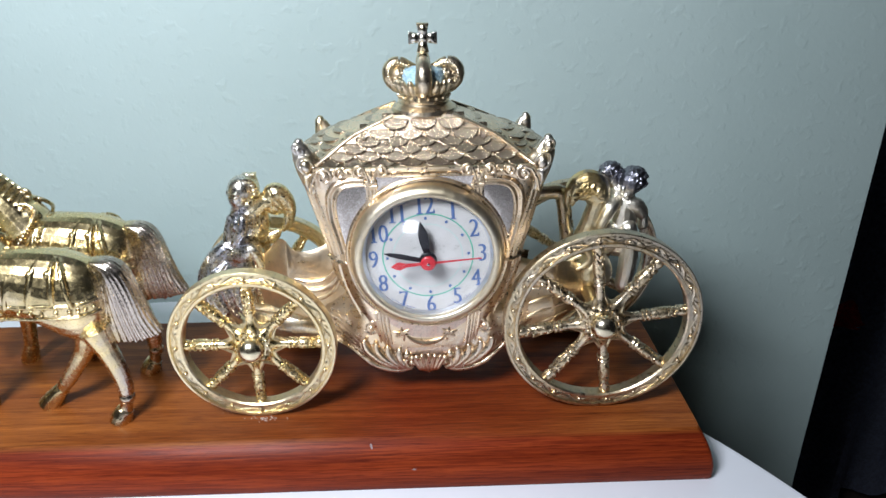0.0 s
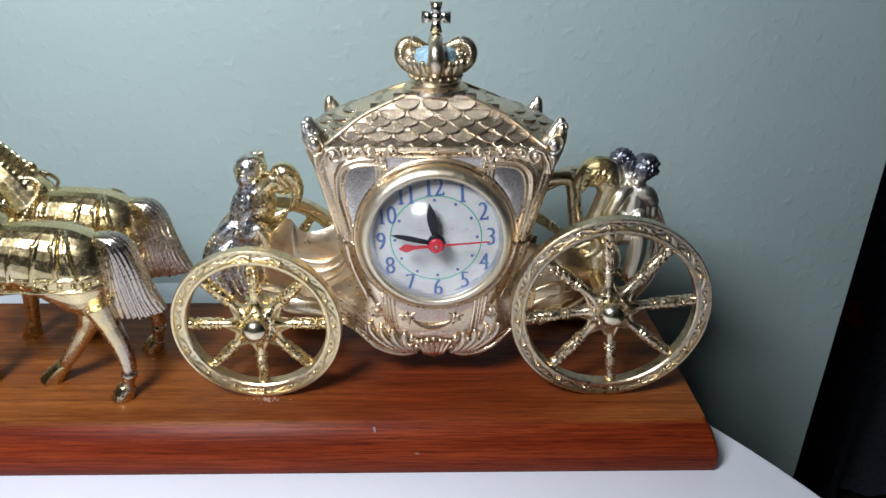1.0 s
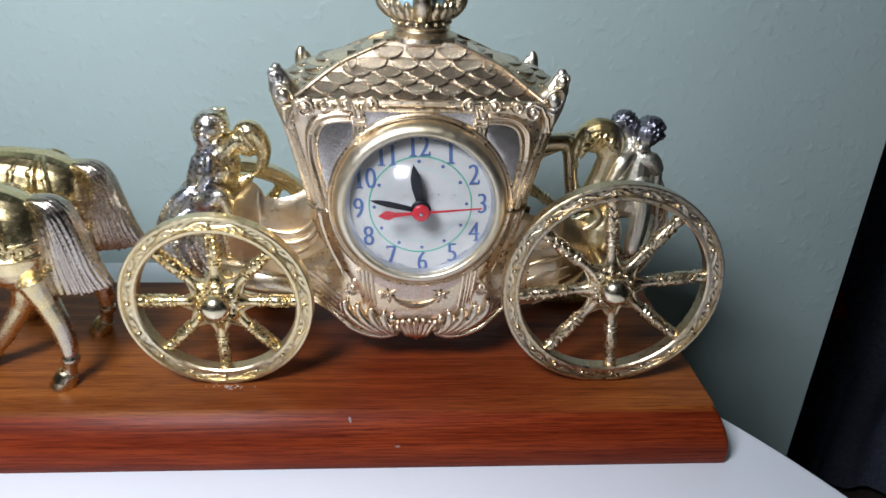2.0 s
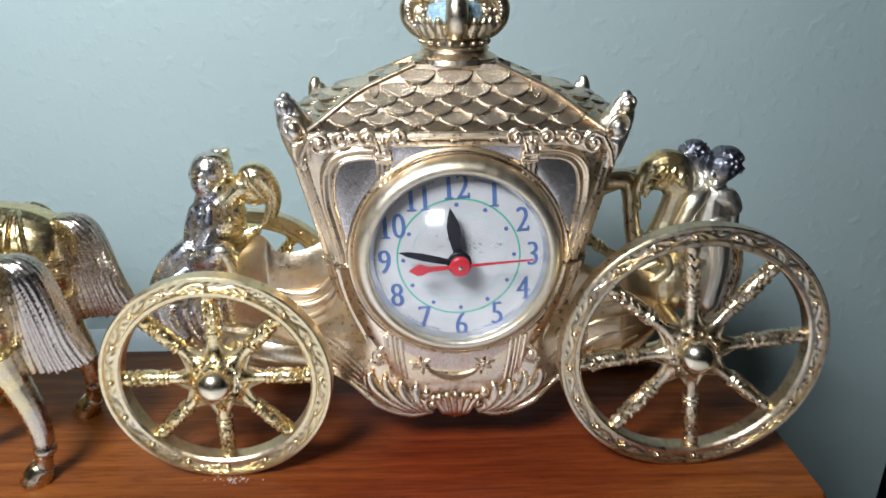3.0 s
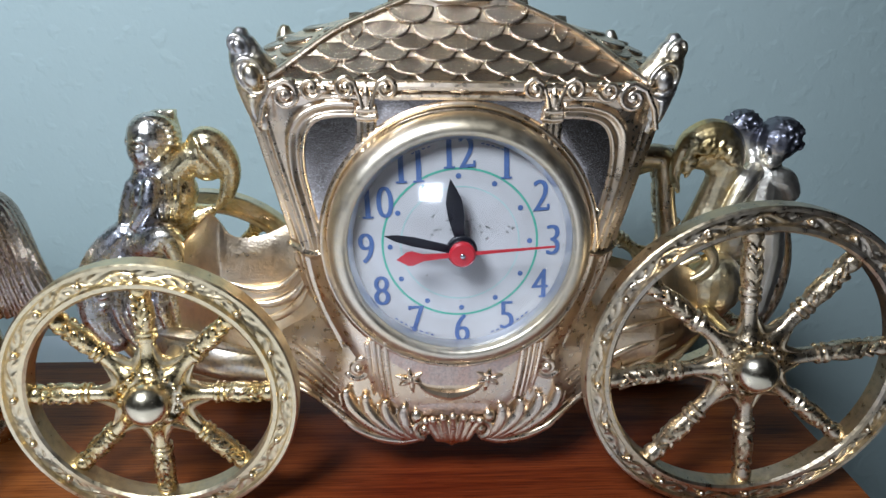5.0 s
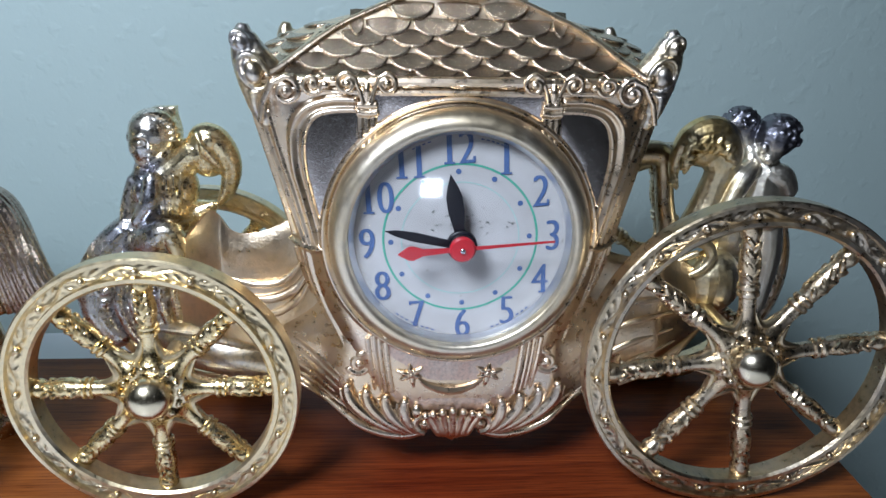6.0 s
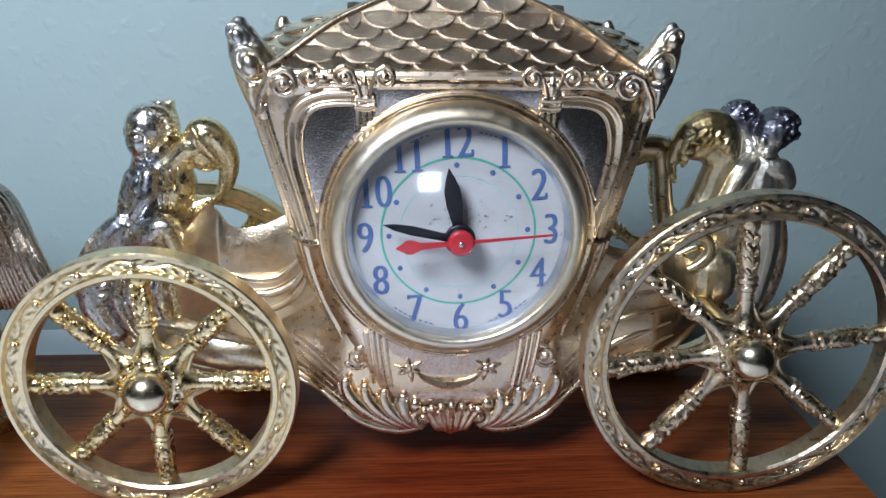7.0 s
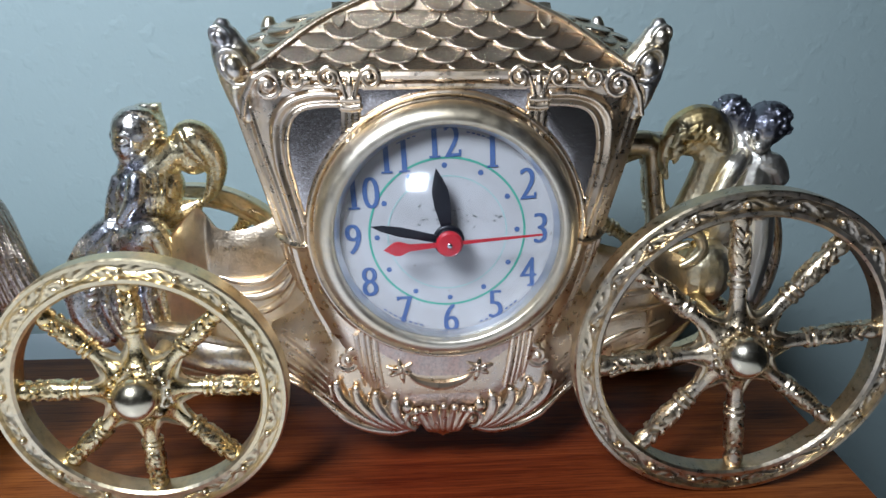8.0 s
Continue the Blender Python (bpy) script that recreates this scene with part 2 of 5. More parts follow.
def wood():
    mat, nt, b = material("varnished_redwood")
    v = coords(nt, (5.0, 210, 210))
    grain = noise_tex(nt, v, 5.5, 6, 0.62, 0.25)
    v2 = coords(nt, (1.5, 30, 30))
    bands = noise_tex(nt, v2, 3.0, 3, 0.5, 0.8)
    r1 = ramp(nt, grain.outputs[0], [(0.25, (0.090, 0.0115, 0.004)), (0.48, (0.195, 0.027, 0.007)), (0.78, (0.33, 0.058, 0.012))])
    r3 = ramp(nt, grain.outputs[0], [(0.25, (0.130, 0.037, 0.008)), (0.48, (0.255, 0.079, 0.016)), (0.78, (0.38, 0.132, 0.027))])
    # top face mixes to yellow-brown, least near mid-coach; the moulded edge stays red
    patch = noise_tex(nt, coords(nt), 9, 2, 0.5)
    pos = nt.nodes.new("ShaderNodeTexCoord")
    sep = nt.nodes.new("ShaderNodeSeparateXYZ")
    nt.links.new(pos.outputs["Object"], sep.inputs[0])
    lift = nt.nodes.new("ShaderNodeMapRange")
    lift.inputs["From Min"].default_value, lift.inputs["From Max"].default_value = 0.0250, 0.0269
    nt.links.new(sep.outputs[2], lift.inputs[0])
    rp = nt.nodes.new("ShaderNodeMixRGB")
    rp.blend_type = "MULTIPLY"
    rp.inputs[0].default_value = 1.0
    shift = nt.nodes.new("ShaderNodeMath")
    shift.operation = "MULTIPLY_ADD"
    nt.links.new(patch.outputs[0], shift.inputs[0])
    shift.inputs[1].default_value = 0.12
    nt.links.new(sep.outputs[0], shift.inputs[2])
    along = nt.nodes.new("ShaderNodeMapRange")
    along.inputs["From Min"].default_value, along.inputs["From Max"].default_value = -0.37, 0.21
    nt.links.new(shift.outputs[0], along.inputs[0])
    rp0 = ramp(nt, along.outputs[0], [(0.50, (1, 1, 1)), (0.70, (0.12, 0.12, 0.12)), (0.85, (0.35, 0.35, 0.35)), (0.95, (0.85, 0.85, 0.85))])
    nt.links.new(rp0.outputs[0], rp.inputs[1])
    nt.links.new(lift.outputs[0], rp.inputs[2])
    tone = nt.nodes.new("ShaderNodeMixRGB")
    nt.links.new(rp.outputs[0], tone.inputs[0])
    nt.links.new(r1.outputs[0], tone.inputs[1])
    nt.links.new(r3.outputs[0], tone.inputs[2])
    r2 = ramp(nt, bands.outputs[0], [(0.35, (0.60, 0.50, 0.48)), (0.65, (1.0, 1.0, 1.0))])
    mix = nt.nodes.new("ShaderNodeMixRGB")
    mix.blend_type = "MULTIPLY"
    mix.inputs[0].default_value = 1.0
    nt.links.new(tone.outputs[0], mix.inputs[1])
    nt.links.new(r2.outputs[0], mix.inputs[2])
    pores = noise_tex(nt, coords(nt, (14, 420, 420)), 5.0, 2, 0.5)
    rq = ramp(nt, pores.outputs[0], [(0.36, (0.62, 0.55, 0.55)), (0.46, (1, 1, 1))])
    mix2 = nt.nodes.new("ShaderNodeMixRGB")
    mix2.blend_type = "MULTIPLY"
    mix2.inputs[0].default_value = 1.0
    nt.links.new(mix.outputs[0], mix2.inputs[1])
    nt.links.new(rq.outputs[0], mix2.inputs[2])
    nt.links.new(mix2.outputs[0], b.inputs["Base Color"])
    scuff = noise_tex(nt, coords(nt), 60, 5)
    mr = nt.nodes.new("ShaderNodeMapRange")
    mr.inputs["To Min"].default_value, mr.inputs["To Max"].default_value = 0.34, 0.50
    nt.links.new(scuff.outputs[0], mr.inputs[0])
    nt.links.new(mr.outputs[0], b.inputs["Roughness"])
    b.inputs["Specular IOR Level"].default_value = 0.12
    b.inputs["Coat Weight"].default_value = 0.03
    b.inputs["Coat Roughness"].default_value = 0.2
    bb = bump(nt, grain.outputs[0], 0.12, 0.0005)
    nt.links.new(bb.outputs[0], b.inputs["Normal"])
    return mat


def dial_paper():
    mat, nt, b = material("aged_dial_paper")
    v = coords(nt)
    n = noise_tex(nt, v, 130, 5)
    spots = noise_tex(nt, v, 420, 3)
    r = ramp(nt, n.outputs[0], [(0.3, (0.50, 0.49, 0.475)), (0.7, (0.565, 0.56, 0.55))])
    s = ramp(nt, spots.outputs[0], [(0.22, (0.55, 0.5, 0.42)), (0.30, (1, 1, 1))])
    mix = nt.nodes.new("ShaderNodeMixRGB")
    mix.blend_type = "MULTIPLY"
    mix.inputs[0].default_value = 1.0
    nt.links.new(r.outputs[0], mix.inputs[1])
    nt.links.new(s.outputs[0], mix.inputs[2])
    nt.links.new(mix.outputs[0], b.inputs["Base Color"])
    b.inputs["Roughness"].default_value = 0.6
    return mat


def glass():
    mat, nt, b = material("clear_glass")
    nt.nodes.remove(b)
    clear = nt.nodes.new("ShaderNodeBsdfTransparent")
    gloss = nt.nodes.new("ShaderNodeBsdfGlossy")
    gloss.inputs["Roughness"].default_value = 0.13
    fres = nt.nodes.new("ShaderNodeFresnel")
    fres.inputs["IOR"].default_value = 1.5
    mix = nt.nodes.new("ShaderNodeMixShader")
    nt.links.new(fres.outputs[0], mix.inputs[0])
    nt.links.new(clear.outputs[0], mix.inputs[1])
    nt.links.new(gloss.outputs[0], mix.inputs[2])
    nt.links.new(mix.outputs[0], nt.nodes["Material Output"].inputs[0])
    return mat


WALL = wall_paint()
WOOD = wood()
DIAL = dial_paper()
GLASS = glass()
TABLE = plain("white_laminate", (0.80, 0.81, 0.86), 0.35, 0, 0.02, 12)
# unseen ceiling, greyed down so its bounce fills the shadows less
CEIL = plain("dimmed_ceiling_paint", (0.35, 0.34, 0.325), 0.8, 0, 0.04, 4)
FLOOR = plain("brown_carpet", (0.12, 0.09, 0.07), 0.9, 0, 0.3, 300, 0.5)
# paler than navy cloth: the colour makes up for light missing there
NAVY = plain("navy_cloth", (0.27, 0.30, 0.42), 0.9, 0, 0.3, 200, 0.4)
RED = plain("red_cloth", (0.62, 0.030, 0.022), 0.9, 0, 0.2, 200, 0.3)
# unseen walls painted dark to cut bounce and dim the metal's reflections
DIMWALL = plain("dimmed_wall_paint", (0.105, 0.094, 0.082), 0.7, 0, 0.08, 6, 0.1)
# near-black paint puts the next room's darkness into the wall colour
DARKWALL = plain("painted_dark_wall", (0.05, 0.053, 0.060), 0.9, 0, 0.1, 5)
INK = plain("blue_ink", (0.085, 0.150, 0.33), 0.6, 0, 0.15, 900)
GREEN = plain("green_ink", (0.10, 0.42, 0.30), 0.6, 0, 0.15, 900)
PALEGREEN = plain("pale_green_ink", (0.36, 0.60, 0.55), 0.6, 0, 0.15, 900)
BLACK = plain("black_lacquer", (0.008, 0.008, 0.012), 0.35, 0, 0.1, 300)
REDPAINT = plain("red_lacquer", (0.50, 0.02, 0.03), 0.35, 0, 0.1, 300)
STEEL = plain("steel_pin", (0.6, 0.6, 0.62), 0.25, 1.0, 0.1, 900)
RIMSTEEL = plain("bright_steel_rim", (0.80, 0.83, 0.88), 0.34, 1.0, 0.06, 300)
BLUESTONE = plain("pale_blue_enamel", (0.34, 0.52, 0.62), 0.12, 0, 0.5, 500, 0.9, 1.0)
DUST = plain("pale_dust", (0.55, 0.50, 0.46), 0.9, 0, 0.1, 900)
CHIP = plain("bare_wood_chip", (0.20, 0.15, 0.14), 0.7, 0, 0.3, 900)

# ---------------------------------------------------------------- the room
WY = 0.24        # face of the wall behind
WX = 0.397       # its free end
FZ = -0.75


def room():
    single("wall_north", box(bmesh.new(), (-1.5, WY, FZ), (WX, WY + 0.11, 1.65)), WALL, "sage green painted wall with rough plaster texture", "wall", "structure", False)
    single("floor", box(bmesh.new(), (-1.5, -1.8, FZ - 0.05), (1.5, 1.5, FZ)), FLOOR, "dark brown carpeted floor", "floor", "structure", False)
    single("ceiling", box(bmesh.new(), (-1.5, -1.8, 1.65), (1.5, 1.5, 1.7)), CEIL, "plain unseen ceiling, greyed to bounce less light", "ceiling", "structure", False)
    single("wall_west", box(bmesh.new(), (-1.6, -1.8, FZ), (-1.5, 1.5, 1.65)), DIMWALL, "plain unseen wall, painted dark so little light bounces", "wall", "structure", False)
    single("wall_south", box(bmesh.new(), (-1.5, -1.9, FZ), (1.5, -1.8, 1.65)), DIMWALL, "plain unseen wall, painted dark so little light bounces", "wall", "structure", False)
    single("wall_east", box(bmesh.new(), (1.5, -1.8, FZ), (1.6, 1.5, 1.65)), DARKWALL, "plain wall with darkness painted in as near-black", "wall", "structure", False)
    single("wall_far", box(bmesh.new(), (WX, 1.4, FZ), (1.5, 1.5, 1.65)), DARKWALL, "far wall of the next room, its darkness painted in near-black", "wall", "structure", False)
    single("wall_side", box(bmesh.new(), (WX - 0.10, WY + 0.11, FZ), (WX, 1.4, 1.65)), DARKWALL, "side wall of the next room, its darkness painted in near-black", "wall", "structure", False)


def drape(name, mat, x0, x1, y, z0, z1, folds, depth, label, category):
    """A hanging cloth with uneven folds."""
    bm = bmesh.new()
    rows = []
    for i in range(25):
        v = i / 24
        row = []
        for j in range(61):
            u = j / 60
            w = math.sin(u * folds * 6.28 + 1.3 * math.sin(v * 3 + u * 4)) + 0.5 * math.sin(u * folds * 14 + v * 5)
            row.append((x0 + (x1 - x0) * u + 0.012 * math.sin(v * 7 + u * 9), y + depth * w * (0.4 + 0.6 * (1 - v)), z0 + (z1 - z0) * v + 0.02 * math.sin(u * 11) * v))
        rows.append(row)
    rings(bm, rows, False, False)
    bmesh.ops.solidify(bm, geom=bm.faces[:], thickness=0.004)
    return single(name, bm, mat, label, category)


# ---------------------------------------------------------------- table
def table():
    t = thing("round_table", (-0.2026, -0.2824, FZ), "round white laminate table against the wall", "table")
    c = Matrix.Translation((-0.2026, -0.2824, 0))
    R = 0.4626
    part("tabletop", lathe(bmesh.new(), [(R - 0.004, -0.024), (R - 0.001, -0.022), (R, -0.018), (R, -0.004), (R - 0.0012, -0.001), (R - 0.004, 0.0)], 160, c), TABLE, t)
    part("pedestal", lathe(bmesh.new(), [(0.05, FZ + 0.03), (0.032, FZ + 0.12), (0.032, -0.06), (0.09, -0.025)], 32, c), TABLE, t)
    part("foot", lathe(bmesh.new(), [(0.25, FZ), (0.25, FZ + 0.012), (0.06, FZ + 0.03)], 48, c), TABLE, t)


# ---------------------------------------------------------------- wooden base
def base():
    x0, x1 = -0.425, 0.1482
    y0, y1 = -0.0335, 0.0945
    # outline grows outwards by `o` at height z: a rounded shoulder over a bulging edge
    prof = [(0.0108, 0.0), (0.0115, 0.0012), (0.0118, 0.0050), (0.0115, 0.0090), (0.0104, 0.0130), (0.0086, 0.0170), (0.0062, 0.0208), (0.0036, 0.0240), (0.0012, 0.0262), (0.0, TOP)]
    bm = bmesh.new()
    rows = []
    for o, z in prof:
        xa, xb, ya, yb = x0 - o * 0.75, x1 + o * 0.62, y0 - o, y1 + o
        row = []
        for cx, cy, a0 in ((xb, ya, -90), (xb, yb, 0), (xa, yb, 90), (xa, ya, 180)):
            rr = 0.0025
            px, py = cx - math.copysign(rr, cx - 0.0), cy - math.copysign(rr, cy - 0.03)
            for k in range(4):
                a = radians(a0 + 30 * k)
                row.append((px + rr * math.cos(a), py + rr * math.sin(a), z))
        rows.append(row)
    rings(bm, rows)
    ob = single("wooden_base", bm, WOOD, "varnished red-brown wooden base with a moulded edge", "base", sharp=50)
    rng = random.Random(4)
    for (x, y, z, w, h, slope) in ((-0.0345, -0.0368, 0.0239, 0.0014, 0.0026, 48), (-0.0115, -0.0436, 0.0130, 0.0026, 0.0009, 70), (-0.2195, -0.0414, 0.0172, 0.0036, 0.0022, 60), (-0.147, -0.0448, 0.0070, 0.0016, 0.0007, 88), (-0.162, -0.013, 0.0271, 0.0009, 0.0007, 0)):
        bm = bmesh.new()
        n = 9
        top = [bm.verts.new((w / 2 * (1 + 0.5 * rng.uniform(-1, 1)) * math.cos(6.283 * k / n), h / 2 * (1 + 0.5 * rng.uniform(-1, 1)) * math.sin(6.283 * k / n), 0.0003)) for k in range(n)]
        low = [bm.verts.new((v.co.x, v.co.y, -0.001)) for v in top]
        bm.faces.new(top)
        for k in range(n):
            bm.faces.new((low[k], low[(k + 1) % n], top[(k + 1) % n], top[k]))
        part("chip", bm, CHIP, ob, "small bare chip in the varnish", Matrix.Translation((x, y, z)) @ turn("X", slope), smooth=False)
    bm = bmesh.new()
    for k in range(46):
        x, y = -0.0985 + rng.gauss(0, 0.0060), -0.0150 + rng.gauss(0, 0.0016)
        ball(bm, (x, y, TOP + 0.0001), (rng.uniform(0.0001, 0.0006), rng.uniform(0.0001, 0.0004), 0.0002), None, 6, 4)
    part("dust", bm, DUST, ob, "pale dust at the foot of the wheel", kind="stuff")
    return ob


# ---------------------------------------------------------------- wheels
def wheel(carriage, cx, y, R, rot, beads, metal, bright):
    """Rim with relief, eight turned spokes and a domed hub; y is the rim's front."""
    cz = TOP + R
    m = facing(cx, y, cz)          # local z towards the viewer, local y up
    w, d = 0.0085, 0.0070
    ri = R - w
    prof = [(ri, -d), (R - 0.0006, -d), (R, -d + 0.0006), (R, -0.0006), (R - 0.0005, 0.0), (R - 0.0016, 0.0), (R - 0.0021, -0.0018), (ri + 0.0026, -0.0018), (ri + 0.0021, 0.0), (ri + 0.0008, 0.0), (ri, -0.0008)]
    rim = part("wheel", lathe(bmesh.new(), prof, 112, m, True), metal, carriage, "gilt spoked wheel with an ornate rim", sharp=35)
    rm = R - w / 2 - 0.0001
    bm = bmesh.new()
    n, across = beads * 34, 11
    r0, r1 = ri + 0.0025, R - 0.0020
    rows = []
    for j in range(across):
        u = j / (across - 1)
        r = r0 + (r1 - r0) * u
        row = []
        for k in range(n):
            a = 2 * math.pi * k / n
            ph = a * beads
            v = (u - 0.5) * 2                                   # -1 inner edge, 1 outer edge
            vine = math.exp(-((v - 0.55 * math.sin(ph)) / 0.20) ** 2)
            side = 1 if math.sin(ph) < 0 else -1                # leaves fill the hollow of each curl
            leaf = max(0.0, math.sin(4 * ph + 4.2 * v * side + 1.3 * math.sin(a * 5))) * math.exp(-((v - 0.45 * side) / 0.42) ** 2)
            h = -0.0014 + (0.0006 * max(vine, 0.85 * leaf)) * min(1.0, 6 * min(u, 1 - u) + 0.05)
            row.append(m @ Vector((r * math.cos(a), r * math.sin(a), h)))
        rows.append(row)
    rings(bm, rows, True, False)
    part("rim_relief", bm, metal, rim)
    me = mesh_of(ball(bmesh.new(), (0, 0, 0), 0.0012, None, 10, 7), "bead")
    me.materials.append(metal)
    for k in range(beads):
        a = 2 * math.pi * k / beads + radians(rot)
        part("bead", me, metal, rim, m=m @ Matrix.Translation((rm * math.cos(a), rm * math.sin(a), -0.0006)))
    # hub
    bm = bmesh.new()
    lathe(bm, [(0.0, -0.011), (0.0075, -0.011), (0.0105, -0.008), (0.0118, -0.0052), (0.0118, -0.0030), (0.0105, -0.0018), (0.0085, -0.0012), (0.0068, -0.0010), (0.0064, 0.0)], 40, m)
    for k in range(14):
        a = 2 * math.pi * k / 14
        ball(bm, m @ Vector((0.0089 * math.cos(a), 0.0089 * math.sin(a), -0.0006)), 0.00120, None, 10, 7)
    edge = []
    for k in range(96):
        a = 2 * math.pi * k / 96
        r = 0.0128 + 0.0075 * abs(math.cos(4 * (a - radians(rot)))) ** 7
        edge.append((r * math.cos(a), r * math.sin(a)))
    rings(bm, [[m @ Vector((x * f, y2 * f, z)) for x, y2 in edge] for f, z in ((0.9, -0.0085), (1.0, -0.0075), (1.0, -0.0050), (0.94, -0.0040))])
    hub = part("hub", bm, bright, rim)
    part("hub_cap", ball(bmesh.new(), m @ Vector((0, 0, 0.0016)), (0.0074, 0.0068, 0.0074), None, 40, 24), POLISHED, hub, "polished domed hub cap")
    # spokes
    L = ri - 0.0100
    prof = [(0.0042, 0.0), (0.0030, 0.06), (0.0024, 0.14), (0.0022, 0.24), (0.0023, 0.33), (0.0030, 0.35), (0.0030, 0.38), (0.0024, 0.40), (0.0030, 0.42), (0.0030, 0.45), (0.0024, 0.47), (0.0026, 0.52), (0.0030, 0.60), (0.0029, 0.70), (0.0024, 0.80), (0.0021, 0.88), (0.0027, 0.92), (0.0028, 0.96), (0.0024, 1.03)]
    bm = bmesh.new()
    lathe(bm, [(r * 1.18, h * L) for r, h in prof], 12)
    for k in range(7):
        h = (0.53 + 0.055 * k) * L
        ball(bm, (0.0009 * (-1) ** k, 0.0022, h), (0.0011, 0.0014, 0.0025), turn("Y", 35 * (-1) ** k), 8, 6)
        ball(bm, (0.0009 * (-1) ** k, -0.0022, h), (0.0011, 0.0014, 0.0025), turn("Y", 35 * (-1) ** k), 8, 6)
    me = mesh_of(bm, "spoke")
    me.materials.append(bright)
    for k in range(8):
        a = rot + 45 * k
        part("spoke", me, bright, rim, m=m @ turn("Z", a) @ Matrix.Translation((0.0100, 0, -0.0048)) @ turn("Y", 90) @ turn("Z", 90))
    # scalloped webs between the spokes
    bm = bmesh.new()
    a0, a1 = radians(8), radians(37)
    mid = (a0 + a1) / 2
    pts = [Vector((q * math.cos(b), q * math.sin(b), -0.0038)) for q, b in ((0.0185, a0 - 0.05), (0.0145, a0 + 0.06), (0.0122, mid), (0.0145, a1 - 0.06), (0.0185, a1 + 0.05))]
    bar(bm, pts, [0.0004, 0.0011, 0.0014, 0.0011, 0.0004], 8, 5, 1.0, (0, 0, 1))
    me = mesh_of(bm, "web")
    me.materials.append(metal)
    for k in range(8):
        part("web", me, metal, hub, m=m @ turn("Z", rot + 45 * k))
    return rim


# ---------------------------------------------------------------- coach body
def body_rows():
    """Half width, front y and height of the coach body, from the eaves down."""
    return [(0.0655, 0.0030, 0.1705), (0.0668, 0.0015, 0.1675), (0.0660, 0.0022, 0.1640), (0.0640, 0.0020, 0.1565), (0.0610, 0.0015, 0.1450), (0.0582, 0.0010, 0.1340),
            (0.0556, 0.0006, 0.1240), (0.0541, 0.0002, 0.1180), (0.0524, 0.0002, 0.1120), (0.0494, 0.0000, 0.1020), (0.0458, 0.0000, 0.0920), (0.0418, 0.0000, 0.0820),
            (0.0382, 0.0002, 0.0735), (0.0342, 0.0005, 0.0655), (0.0292, 0.0012, 0.0585), (0.0232, 0.0030, 0.0530), (0.0150, 0.0080, 0.0495), (0.0080, 0.0160, 0.0480)]


def body_ring(w, yf, z, n=9):
    rr = min(0.017, w * 0.5)
    yb = 2 * CY - yf
    out = []
    for cx, cy, a0 in ((w - rr, yf + rr, -90), (w - rr, yb - rr, 0), (-w + rr, yb - rr, 90), (-w + rr, yf + rr, 180)):
        for k in range(n):
            a = radians(a0 + 90 * k / (n - 1))
            out.append((cx + rr * math.cos(a), cy + rr * math.sin(a), z))
    return out


def surf_y(x, z):
    """Front y of the body at (x, z)."""
    rows = body_rows()
    for a, b in zip(rows, rows[1:]):
        if b[2] <= z <= a[2]:
            f = (z - b[2]) / (a[2] - b[2])
            w, yf = b[0] + f * (a[0] - b[0]), b[1] + f * (a[1] - b[1])
            break
    else:
        w, yf = (rows[0][0], rows[0][1]) if z > rows[0][2] else (rows[-1][0], rows[-1][1])
    rr = min(0.017, w * 0.5)
    over = abs(x) - (w - rr)
    if over <= 0:
        return yf
    over = min(over, rr * 0.999)
    return yf + rr - math.sqrt(rr * rr - over * over)


def on(x, z, lift=0.0):
    return Vector((x, surf_y(x, z) - lift, z))


def strip(bm, pts2, radii, lift=0.0, n=8, steps=6):
    p = [on(q.x, q.z, lift) for q in spline([(x, 0, z) for x, z in pts2], steps)]
    return tube(bm, p, lerp_list(radii, len(p)) if not isinstance(radii, (int, float)) else radii, n)


def slab(bm, pts2, lift, sink=0.002, puff=0.0):
    """A plate that follows the body's front, flat or slightly pillowed."""
    top = [bm.verts.new(on(x, z, lift)) for x, z in pts2]
    low = [bm.verts.new(on(x, z, -sink)) for x, z in pts2]
    k = len(top)
    for i in range(k):
        bm.faces.new((low[i], low[(i + 1) % k], top[(i + 1) % k], top[i]))
    if puff:
        mx, mz = sum(p[0] for p in pts2) / k, sum(p[1] for p in pts2) / k
        for f in (0.85, 0.65, 0.40, 0.15):
            ring = [bm.verts.new(on(mx + (x - mx) * f, mz + (z - mz) * f, lift + puff * (1 - f * f))) for x, z in pts2]
            for i in range(k):
                bm.faces.new((top[i], top[(i + 1) % k], ring[(i + 1) % k], ring[i]))
            top = ring
    f = bm.faces.new(top)
    bmesh.ops.triangulate(bm, faces=[f])
    return bm


CZ = 0.1219      # middle of the dial


